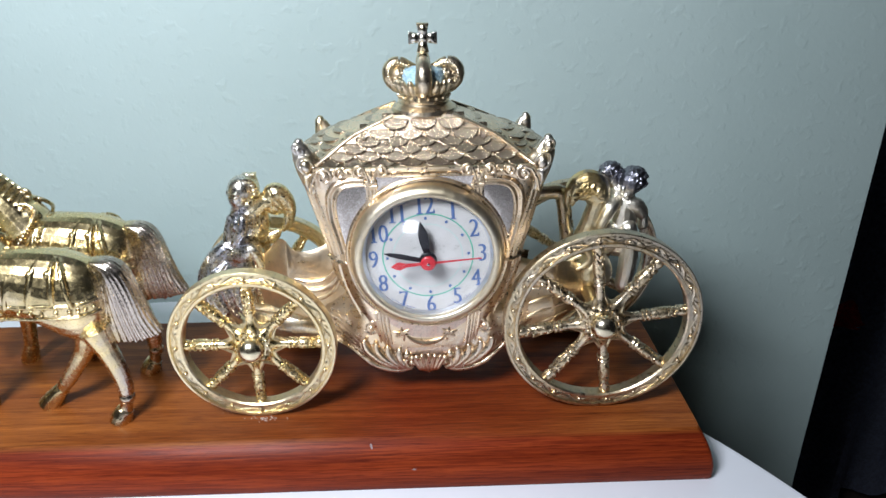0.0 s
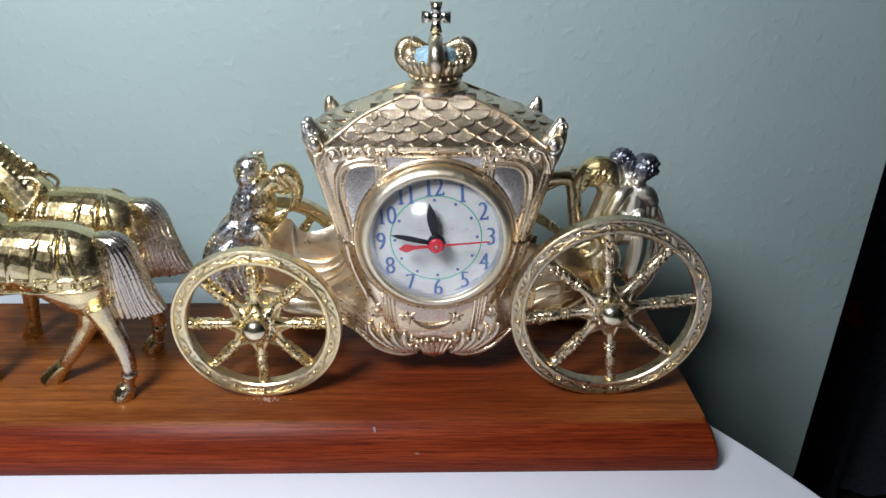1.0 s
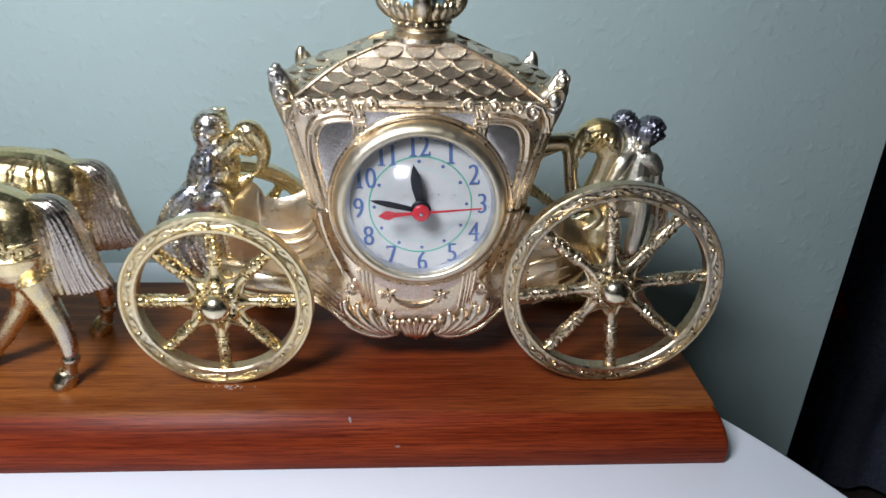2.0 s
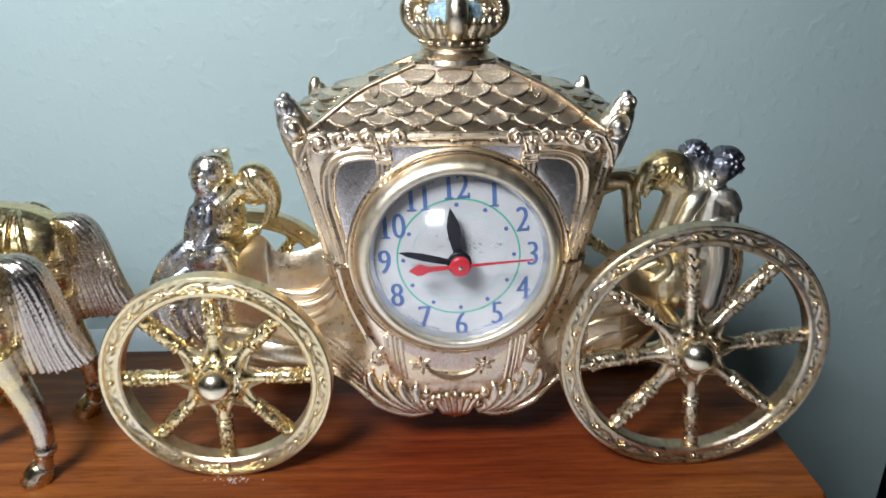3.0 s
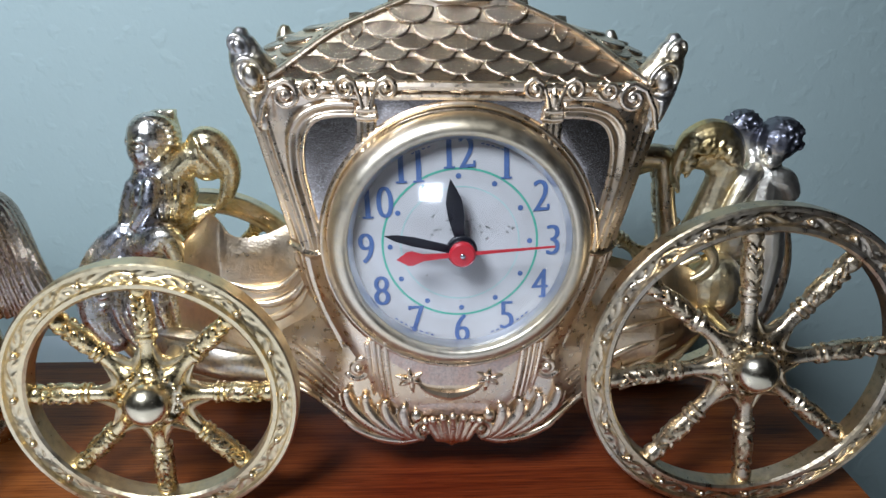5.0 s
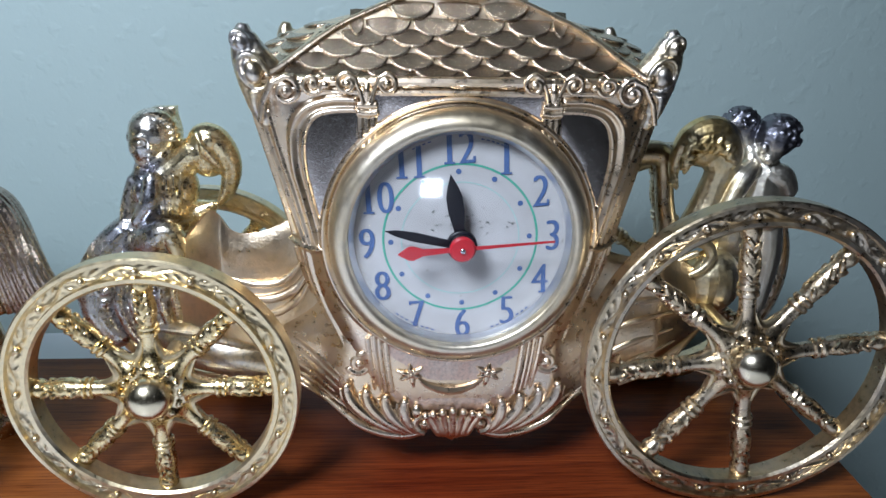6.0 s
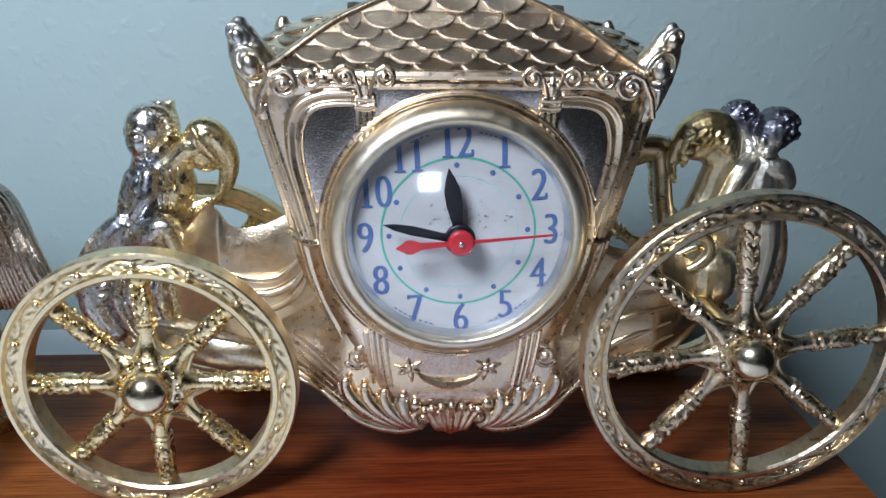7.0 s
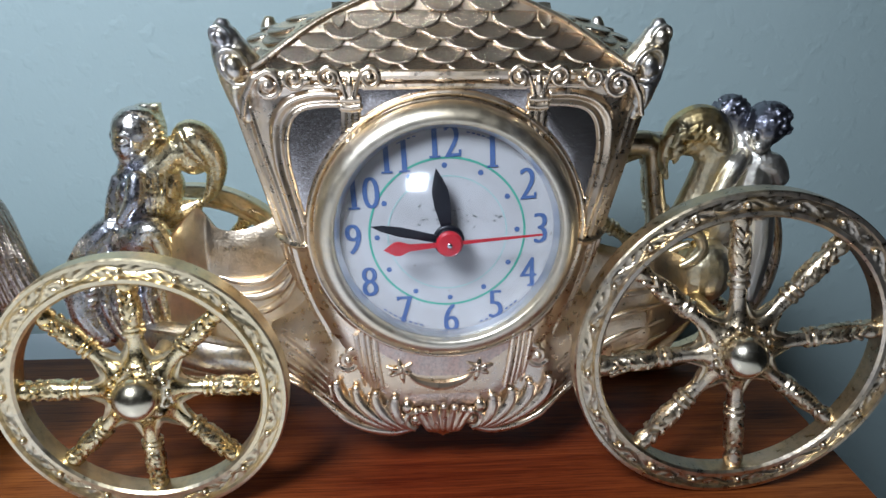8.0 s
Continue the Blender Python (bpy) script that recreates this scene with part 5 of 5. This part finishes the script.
def front_figure(c):
    """Seated coachman with a curled wing, as one plain cast."""
    y = 0.040
    bm = bmesh.new()

    def limb(pts, radii, n=14):
        p = [(a / 1000, y + q / 1000, z / 1000) for a, q, z in pts]
        bar(bm, p, [v / 1000 for v in radii], n)
        ball(bm, p[0], radii[0] / 1000, None, 12, 8)
        ball(bm, p[-1], radii[-1] / 1000, None, 12, 8)

    def lump(a, q, z, rad, rot=None):
        ball(bm, (a / 1000, y + q / 1000, z / 1000), tuple(v / 1000 for v in rad), rot, 18, 12)

    # head, brows, nose, mouth, chin, ear, hair and the square flap behind it
    lump(-106.4, 0.5, 147.0, (8.3, 8.4, 8.4))
    lump(-108.4, -1.2, 142.8, (6.3, 6.4, 7.4))
    lump(-109.2, -2.6, 138.0, (3.6, 3.4, 3.0))
    fc, fs = math.cos(radians(18)), math.sin(radians(18))

    def face(side, out, z):
        return (-108.2 + side * fc + out * fs, side * fs - out * fc, z)

    for q in (-1, 1):
        limb([face(4.6 * q, 6.6, 146.6), face(2.6 * q, 7.6, 147.0), face(0.6 * q, 7.9, 146.2)], [0.3, 0.6, 0.5], 8)
        lump(*face(2.7 * q, 6.4, 144.6), (1.5, 1.0, 0.8))
    limb([face(0, 7.4, 146.4), face(0, 8.7, 142.6)], [0.5, 1.0], 10)
    limb([face(-2.0, 6.5, 139.8), face(0, 7.2, 140.2), face(2.0, 6.5, 139.8)], [0.3, 0.6, 0.3], 8)
    lump(-114.6, 0.6, 145.0, (1.2, 2.0, 2.6))
    limb([(-101.4, 3.4, 152.4), (-100.4, 3.8, 147.0), (-100.2, 3.8, 140.6)], [3.6, 3.4, 2.4])
    box(bm, (-0.1060, y + 0.0015, 0.1500), (-0.0984, y + 0.0058, 0.1556))
    for k in range(9):
        a = radians(-20 + 15 * k)
        limb([(-105.4 + 8.0 * math.sin(a) * 0.45, -7.0 + 3.0 * abs(math.sin(a)), 146.8 + 8.0 * math.cos(a)), (-102.6 + 5.2 * math.sin(a), -3.2, 146.4 + 8.0 * math.cos(a)), (-101.6 + 5.0 * math.sin(a), 2.0, 146.0 + 7.4 * math.cos(a))], [0.4, 0.9, 0.5], 6)
    # neck, torso, the two arms
    limb([(-109.6, 0.2, 137.0), (-110.8, 0.4, 131.0)], [3.8, 5.0])
    limb([(-110.8, 0.5, 130.0), (-112.0, 0.2, 122.0), (-111.0, 0, 114.0), (-109.0, 0, 105.0)], [5.4, 6.8, 7.8, 10.0])
    limb([(-114.0, -0.8, 129.2), (-116.6, -2.4, 122.0), (-117.6, -4.0, 115.4), (-115.0, -7.0, 112.6)], [3.5, 3.1, 2.8, 2.4])
    limb([(-106.2, -7.0, 131.4), (-107.4, -9.0, 124.6), (-112.2, -9.4, 117.4)], [3.2, 3.3, 2.4])
    lump(-110.6, -5.6, 126.6, (3.4, 2.4, 4.6), turn("Y", 10))
    # drapery between the body and the wing
    limb([(-105.0, -1.0, 131.0), (-98.0, 0.0, 135.6), (-92.0, 0.0, 140.0)], [5.2, 5.6, 6.0])
    lump(-99.4, 0.0, 127.6, (7.4, 5.0, 8.4))
    lump(-101.0, -0.6, 120.6, (7.6, 5.4, 6.4))
    for k in range(4):
        limb([(-104.4 + 2.6 * k, -5.6, 131.0 + 0.8 * k), (-104.2 + 2.2 * k, -6.4, 125.0), (-104.6 + 1.6 * k, -5.8, 118.6)], [0.5, 1.1, 0.6], 8)
    # curled wing with its hanging tip
    limb([(-90.4, 0, 140.6), (-88.6, 0, 145.0), (-85.0, 0, 144.2), (-81.6, 0, 139.4), (-80.4, 0, 133.6), (-82.0, -0.5, 126.8), (-85.2, -1.0, 121.8)], [5.4, 5.6, 5.2, 4.6, 3.8, 3.0, 1.3])
    lump(-88.0, -0.5, 137.6, (6.6, 4.6, 6.4))
    for k in range(6):
        limb([(-90.6 + 1.2 * k, -5.0 + 0.2 * k, 148.0 - 0.3 * k * k), (-88.4 + 1.0 * k, -6.2 + 0.2 * k, 143.8 - 1.4 * k), (-89.0 + 1.3 * k, -5.0 + 0.3 * k, 139.0 - 1.4 * k)], [0.4, 0.9, 0.4], 8)
    lump(-86.6, -4.6, 144.4, (2.6, 1.4, 3.2), turn("Y", 30))
    # lap, knee, skirt
    limb([(-112.0, -5.0, 107.0), (-105.6, -10.5, 112.0), (-100.4, -12.0, 114.0), (-97.0, -13.0, 105.0)], [8.0, 6.0, 4.4, 4.0])
    limb([(-107.0, 3.0, 112.0), (-98.5, 2.0, 115.0), (-92.0, 1.0, 118.0), (-88.0, 0, 120.6)], [7.2, 5.4, 4.6, 1.8])
    limb([(-97.6, -11.5, 108.4), (-93.6, -12.6, 106.8), (-91.4, -12.4, 101.0)], [1.6, 2.4, 1.4], 10)
    limb([(-118.0, -3.0, 112.0), (-125.2, -4.0, 104.0), (-130.0, -6.0, 94.0), (-129.4, -8.0, 82.0), (-124.6, -9.5, 73.0)], [6.0, 7.4, 7.8, 7.2, 4.6])
    for k in range(7):
        limb([(-118.6 - 1.6 * k, -9.2, 104.4 - 4.4 * k), (-123.6 - 0.9 * k, -12.4, 100.6 - 4.3 * k), (-129.4 - 0.6 * k, -10.6, 99.0 - 4.3 * k)], [1.3, 2.0, 1.0], 10)
    ball(bm, (-0.1120, 0.0340, 0.0860), (0.0150, 0.0085, 0.0160), turn("Y", 20), 20, 14)
    for k in range(6):
        x = -0.1220 + 0.0050 * k
        bar(bm, [(x + 0.004, 0.0275 - 0.0008 * k, 0.0995), (x + 0.0015, 0.0255, 0.0885 + 0.0006 * k), (x + 0.0035, 0.0270, 0.0765), (x + 0.0070, 0.0290, 0.0690)], [0.0012, 0.0022, 0.0018, 0.0010], 8)
    bmesh.ops.recalc_face_normals(bm, faces=bm.faces[:])
    ob = part("coachman_figurine", bm, COACHMAN, c, "cast seated winged figurine with worn gilding")
    melt(ob, 0.0004, 2)


def rear_figure(c):
    """Two small cast busts and a curled wing, as one plain cast."""
    y = 0.043
    rng = random.Random(3)
    bm = bmesh.new()

    def limb(pts, radii, n=14):
        p = [(a / 1000, y + q / 1000, z / 1000) for a, q, z in pts]
        bar(bm, p, [v / 1000 for v in radii], n)
        ball(bm, p[0], radii[0] / 1000, None, 12, 8)
        ball(bm, p[-1], radii[-1] / 1000, None, 12, 8)

    def lump(a, q, z, rad, rot=None):
        ball(bm, (a / 1000, y + q / 1000, z / 1000), tuple(v / 1000 for v in rad), rot, 18, 12)

    # far head, tapering to the chin, and near head, both with clustered curls
    lump(107.6, 5, 150.4, (6.4, 6.4, 6.2))
    limb([(108.0, 4.4, 149.0), (109.8, 3.4, 144.0), (111.2, 2.6, 139.6)], [5.8, 4.0, 2.6])
    lump(119.8, 0.5, 147.0, (7.9, 8.0, 7.6))
    limb([(118.6, -1.0, 146.0), (116.6, -1.8, 141.4)], [7.2, 5.0])
    lump(113.0, -4.6, 143.2, (1.7, 1.8, 2.2))
    lump(115.2, -5.6, 139.2, (2.4, 1.8, 1.8))
    for k in range(130):
        a, b = rng.uniform(0, 6.283), rng.uniform(-0.5, 1.5)
        ca, sa, cb, sb = math.cos(a), math.sin(a), math.cos(b), math.sin(b)
        if ca * cb > -0.5:
            lump(120.2 + 8.0 * ca * cb, 0.9 + 8.0 * sa * cb, 146.8 + 7.4 * sb, (1.2, 1.2, 0.9), turn("Y", rng.uniform(-60, 60)))
        if k % 2:
            lump(107.6 + 6.3 * ca * cb, 5.2 + 6.2 * sa * cb, 150.8 + 5.4 * sb, (1.2, 1.1, 0.8), turn("Y", rng.uniform(-60, 60)))
    # necks, shoulders, arms
    limb([(111.0, 1.0, 140.4), (112.6, 0, 133.0)], [3.4, 5.0])
    limb([(117.6, 0, 139.0), (116.6, 0, 132.0), (116.0, 0, 121.0), (114.0, 0, 108.0)], [4.2, 6.2, 8.0, 9.4])
    limb([(110.0, -3.0, 135.0), (106.4, -5.4, 132.0), (103.4, -7.0, 126.6), (100.6, -8.0, 121.0)], [3.6, 4.4, 3.8, 3.0])
    limb([(118.0, -2.4, 133.0), (122.6, -2.6, 131.8), (126.4, -1.0, 127.0)], [4.4, 4.8, 4.2])
    limb([(126.0, 3.0, 131.0), (129.0, 5.0, 126.0), (130.4, 6.0, 116.0)], [2.4, 3.2, 3.2])
    # curled wing with its hanging tip and lumpy feathers
    limb([(83.0, -2.5, 127.6), (81.0, -2.8, 133.6), (82.2, -3, 140.4), (85.6, -3, 145.8), (91.6, -3, 148.6), (97.6, -3, 147.0), (100.6, -3, 142.0), (100.6, -3, 136.4)], [0.9, 2.0, 3.2, 5.2, 6.2, 6.0, 5.4, 5.0])
    lump(92.6, -3.0, 142.8, (8.6, 5.4, 6.0))
    lump(90.6, -2.6, 140.4, (6.6, 5.0, 4.4))
    lump(97.4, -2.6, 138.4, (6.4, 5.6, 6.4))
    limb([(99.6, -3, 138.0), (98.0, -2.5, 130.6), (96.4, -2.0, 122.0), (94.0, -2.0, 112.0)], [6.0, 5.4, 6.2, 7.6])
    for p in spline([(83.0, 0, 141), (86.0, 0, 145.4), (91.0, 0, 147.6), (96.4, 0, 146.6), (99.6, 0, 141.4)], 6):
        for k in range(3):
            a = radians(rng.uniform(-50, 70))
            lump(p.x + rng.uniform(-1, 1), -3.4 - 5.2 * math.cos(a), p.z + 5.0 * math.sin(a) - 1.8, (rng.uniform(1.3, 2.6), 1.5, 1.0), turn("Y", rng.uniform(-80, 40)))
    for k in range(7):
        lump(81.2 + 0.5 * math.sin(2 * k), -4.6, 130.0 + 1.7 * k, (0.7, 1.0, 1.5), turn("Y", rng.uniform(-30, 30)))
    # lap, seat back and the scrolled foot seen between the spokes
    lump(104.0, -3.0, 112.0, (11.0, 8.6, 11.0))
    ball(bm, (0.0985, 0.0330, 0.0930), (0.0112, 0.0095, 0.0128), None, 22, 16)
    limb([(118.0, -6.0, 119.0), (120.0, -6.0, 102.0), (118.4, -6.0, 82.0)], [5.4, 5.8, 5.0])
    lump(117.0, -9.0, 117.0, (4.6, 4.2, 4.2))
    bar(bm, [(0.0790, 0.0290, 0.1060), (0.0860, 0.0270, 0.1105), (0.0915, 0.0262, 0.1100), (0.0938, 0.0260, 0.1050), (0.0905, 0.0260, 0.1000), (0.0840, 0.0270, 0.0965)], [0.0012, 0.0020, 0.0022, 0.0020, 0.0017, 0.0008], 12)
    bar(bm, [(0.0800, 0.0290, 0.1010), (0.0865, 0.0275, 0.1052), (0.0895, 0.0270, 0.1066)], [0.0008, 0.0014, 0.0012], 10)
    bmesh.ops.recalc_face_normals(bm, faces=bm.faces[:])
    ob = part("cherub_figurine", bm, CHERUB, c, "cast pair of cherub busts with a curled wing, tarnished")
    melt(ob, 0.0004, 2)


# ---------------------------------------------------------------- horses
def horse():
    y = -0.004
    bm = bmesh.new()
    barrel = [(-0.2560, 0.1150, 0.0080, 0.0126), (-0.2500, 0.1140, 0.0140, 0.0196), (-0.2350, 0.1145, 0.0172, 0.0211), (-0.2220, 0.1142, 0.0176, 0.0188), (-0.2110, 0.1120, 0.0180, 0.0208), (-0.2000, 0.1076, 0.0182, 0.0246), (-0.1900, 0.1046, 0.0180, 0.0262), (-0.1820, 0.1042, 0.0160, 0.0234), (-0.1760, 0.1052, 0.0120, 0.0176), (-0.1725, 0.1070, 0.0050, 0.0096)]
    rows = []
    for p, q in zip(spline([(a, b, 0) for a, b, _, _ in barrel], 5), spline([(a, b, 0) for _, _, a, b in barrel], 5)):
        rows.append([(p.x, y + q.x * math.cos(6.28319 * k / 28), p.y + q.y * math.sin(6.28319 * k / 28)) for k in range(28)])
    rings(bm, rows)
    bar(bm, [(-0.2370, y, 0.1220), (-0.2470, y, 0.1380), (-0.2620, y, 0.1580), (-0.2740, y, 0.1720)], [0.0178, 0.0150, 0.0108, 0.0085], 18)
    bar(bm, [(-0.2720, y, 0.1740), (-0.2840, y, 0.1660), (-0.2960, y, 0.1540), (-0.3010, y, 0.1480)], [0.0085, 0.0080, 0.0060, 0.0050], 16)
    for s in (-1, 1):
        bar(bm, [(-0.2720, y + s * 0.004, 0.1790), (-0.2715, y + s * 0.005, 0.1860)], [0.0024, 0.0008], 8)
    ball(bm, (-0.2335, y, 0.1300), (0.0120, 0.0125, 0.0112), None, 20, 14)
    # legs: two behind, two in front (one lifted)
    yn, yf = y - 0.008, y + 0.008
    bar(bm, [(-0.1810, yn, 0.0880), (-0.1770, yn, 0.0750), (-0.1738, yn, 0.0640), (-0.1722, yn, 0.0540), (-0.1720, yn, 0.0465)], [0.0085, 0.0058, 0.0051, 0.0046, 0.0042], 14)
    ball(bm, (-0.1722, yn, 0.0435), (0.0046, 0.0046, 0.0040), None, 14, 9)
    bar(bm, [(-0.1725, yn, 0.0430), (-0.1735, yn, 0.0390), (-0.1745, yn, 0.0350)], [0.0040, 0.0033, 0.0038], 12)
    bar(bm, [(-0.1745, yn, 0.0355), (-0.1768, yn - 0.0005, 0.0315), (-0.1785, yn - 0.001, 0.0275)], [0.0046, 0.0060, 0.0066], 14)
    bar(bm, [(-0.1890, yf, 0.0880), (-0.1940, yf, 0.0740), (-0.1980, yf, 0.0645), (-0.2055, yf, 0.0535), (-0.2125, yf, 0.0435)], [0.0095, 0.0072, 0.0056, 0.0047, 0.0042], 14)
    bar(bm, [(-0.2125, yf, 0.0440), (-0.2160, yf, 0.0395)], [0.0044, 0.0036], 12)
    bar(bm, [(-0.2160, yf, 0.0395), (-0.2220, yf, 0.0330), (-0.2262, yf, 0.0278)], [0.0040, 0.0056, 0.0068], 14)
    bar(bm, [(-0.2480, yf, 0.1000), (-0.2530, yf, 0.0820), (-0.2550, yf, 0.0640), (-0.2570, yf, 0.0480), (-0.2580, yf, 0.0400)], [0.0095, 0.0064, 0.0052, 0.0042, 0.0040], 14)
    bar(bm, [(-0.2580, yf, 0.0400), (-0.2600, yf, 0.0330), (-0.2615, yf, 0.0275)], [0.0040, 0.0054, 0.0060], 12)
    bar(bm, [(-0.2520, yn, 0.1000), (-0.2680, yn, 0.0880), (-0.2830, yn, 0.0850), (-0.2840, yn, 0.0740), (-0.2790, yn, 0.0660)], [0.0090, 0.0058, 0.0046, 0.0032, 0.0036], 14)
    bar(bm, [(-0.2790, yn, 0.0670), (-0.2770, yn, 0.0620), (-0.2750, yn, 0.0570)], [0.0034, 0.0044, 0.0046], 12)
    # harness: girths, a studded trace and a beaded collar
    for x, rz, cz in ((-0.2200, 0.0190, 0.1127), (-0.2270, 0.0197, 0.1127)):
        tube(bm, [(x + 0.006 * math.cos(6.283 * k / 28), y + 0.0180 * math.cos(6.283 * k / 28), cz + rz * math.sin(6.283 * k / 28)) for k in range(28)], 0.0013, 8, True, 1, (1, 0, 0))
    for s in (-1, 1):
        for x0, x1 in ((-0.2005, -0.2065), (-0.2125, -0.2180), (-0.1930, -0.1935), (-0.1905, -0.1840)):
            p = []
            for k in range(9):
                a = radians(18 + 72 * k / 8)
                p.append((x0 + (x1 - x0) * k / 8, y + s * 0.0183 * math.sin(a), 0.1065 + 0.0250 * math.cos(a)))
            bar(bm, p, [0.0005, 0.0014, 0.0016, 0.0008], 8, 2)
        p = [(-0.1735, y + s * 0.0095, 0.1045), (-0.1790, y + s * 0.0150, 0.1040), (-0.1860, y + s * 0.0178, 0.1040), (-0.2000, y + s * 0.0186, 0.1040), (-0.2120, y + s * 0.0176, 0.1040), (-0.2300, y + s * 0.0172, 0.1045), (-0.2450, y + s * 0.0160, 0.1055)]
        for dz, r in ((0.0033, 0.0009), (-0.0033, 0.0009)):
            bar(bm, [(a, b, z + dz) for a, b, z in p], [r, r], 8)
        for q in spline(p, 2)[1:-1]:
            ball(bm, (q.x, q.y + s * 0.0004, q.z), 0.0011, None, 8, 6)
    # bead string over the withers and down each shoulder, with studs, buckles and collar pads under it
    for s in (-1, 1):
        string = spline([(-0.2500, s * 0.0135, 0.1385), (-0.2380, s * 0.0090, 0.1412), (-0.2285, s * 0.0060, 0.1405), (-0.2236, s * 0.0080, 0.1368), (-0.2256, s * 0.0145, 0.1308), (-0.2332, s * 0.0186, 0.1200), (-0.2430, s * 0.0180, 0.1112)], 6)
        for q in string:
            ball(bm, (q.x, y + q.y, q.z), 0.0013, None, 8, 6)
        for x, lean in ((-0.2440, 0.004), (-0.2490, 0.005)):
            bar(bm, [(x + lean, y + s * 0.0105, 0.1360), (x + lean * 0.5, y + s * 0.0165, 0.1280), (x, y + s * 0.0186, 0.1160), (x - 0.003, y + s * 0.0160, 0.1050)], [0.0012, 0.0018, 0.0018, 0.0010], 10)
        for x0, z0, x1, z1 in ((-0.2330, 0.1350, -0.2372, 0.1262), (-0.2368, 0.1362, -0.2410, 0.1272), (-0.2330, 0.1350, -0.2368, 0.1362), (-0.2372, 0.1262, -0.2410, 0.1272), (-0.2378, 0.1240, -0.2400, 0.1160), (-0.2412, 0.1248, -0.2436, 0.1166)):
            for k in range(6):
                f = k / 5
                z = z0 + (z1 - z0) * f
                ball(bm, (x0 + (x1 - x0) * f, y + s * (0.0188 - 0.32 * max(0.0, z - 0.1190) - 14 * max(0.0, z - 0.1190) ** 2), z), 0.0010, None, 8, 6)
        for k in range(7):
            a = radians(40 + 50 * k / 6)
            ball(bm, (-0.2205 - 0.0005 * k, y + s * 0.0182 * math.sin(a), 0.1140 + 0.0188 * math.cos(a)), 0.0012, None, 8, 6)
        for x, z in ((-0.2037, 0.1240), (-0.1949, 0.1240), (-0.1880, 0.1215)):
            a = math.acos(min(1, (z - 0.1065) / 0.0250))
            ball(bm, (x, y + s * 0.0186 * math.sin(a), z), 0.0017, None, 8, 6)
    tube(bm, [(-0.2312 + 0.0024 * math.cos(6.283 * k / 16), y, 0.1452 + 0.0024 * math.sin(6.283 * k / 16)) for k in range(16)], 0.0014, 8, True, 1, (0, 1, 0))
    # mane
    for k in range(16):
        f = k / 15
        x, z = -0.2350 - 0.0400 * f, 0.1410 + 0.0400 * f
        for s in (-1, 1):
            bar(bm, [(x + 0.006, y, z + 0.002), (x + 0.003, y + s * 0.008, z - 0.003), (x - 0.004, y + s * 0.0125 * (1 - 0.4 * f), z - 0.012)], [0.0018, 0.0016, 0.0008], 6)
    # tail: a flaring bunch of strands
    outer = spline([(-0.1780, 0, 0.1262), (-0.1680, 0, 0.1258), (-0.1612, 0, 0.1195), (-0.1568, 0, 0.1060), (-0.1534, 0, 0.0920), (-0.1486, 0, 0.0810)], 2)
    inner = spline([(-0.1780, 0, 0.1235), (-0.1745, 0, 0.1180), (-0.1745, 0, 0.1110), (-0.1755, 0, 0.1010), (-0.1768, 0, 0.0890), (-0.1785, 0, 0.0775)], 2)
    n = len(inner)
    depth = [0.0025 + 0.0050 * math.sin(math.pi * min(1.0, 0.12 + 0.75 * i / (n - 1))) for i in range(n)]
    rings(bm, [[((a + b) / 2 + (b - a) / 2 * math.cos(6.28319 * k / 24) + Vector((0, y + d * math.sin(6.28319 * k / 24), -0.0018 * i / n))) for k in range(24)] for i, (a, b, d) in enumerate(zip(inner, outer, depth))])
    for k in range(14):
        f = 0.5 - 0.5 * math.cos(math.pi * k / 13)
        for layer in (-1, 1):
            p = []
            for i, (a, b, d) in enumerate(zip(inner, outer, depth)):
                v = i / (n - 1)
                q = a.lerp(b, f)
                p.append((q.x + 0.0003 * math.sin(9 * v + k), y + layer * d * math.sin(math.pi * k / 13), q.z - (0.0020 * math.sin(math.pi * f) + 0.0005 * math.sin(k * 1.9)) * v * v))
            bar(bm, p, [0.0004, 0.0008, 0.0010, 0.0011, 0.0009], 6, 2)
    bmesh.ops.recalc_face_normals(bm, faces=bm.faces[:])
    me = mesh_of(bm, "horse_figurine")
    me.materials.append(HORSE)
    ob = new("horse_figurine", me)
    place(ob, Matrix.Identity(4))
    tagged(ob, "gilt cast horse figurine in studded harness on the wooden base", "horse figurine", "pair of horses")
    melt(ob, 0.0004, 1)
    copy_thing(ob, Matrix.Translation((0, 0.049, 0)))
    return ob


# ---------------------------------------------------------------- build
room()
table()
base()
horse()
carriage = thing("carriage_clock", (0, CY, TOP), "gilt royal coach mantel clock on a wooden base", "clock")
hull(carriage)
STAND[0] = COACH
coach_body(carriage)
crown(carriage)
for s in (-1, 1):
    for back in (False, True):
        finial(carriage, s, back)
STAND[0] = DIALS
clock(carriage)
STAND[0] = STRAIGHT
front_figure(carriage)
rear_figure(carriage)
wheel(carriage, -0.0985, -0.0130, 0.0460, 0, 16, GOLD, YELLOW)
wheel(carriage, 0.0943, -0.0130, 0.0550, 7, 20, BRONZE, BROWNED)
wheel(carriage, -0.0985, 0.0640, 0.0460, 12, 16, GOLD, YELLOW)
wheel(carriage, 0.0943, 0.0680, 0.0550, 10, 20, BRONZE, BROWNED)
drape("navy_garment", NAVY, 0.36, 1.25, 0.62, -0.70, 0.10, 4, 0.03, "dark navy cloth hanging in the unlit next room", "garment")
drape("red_garment", RED, 0.560, 0.66, 0.57, -0.290, -0.262, 2, 0.006, "small dark red cloth in the unlit next room", "garment")
STAND[0] = COACH
roof(carriage)
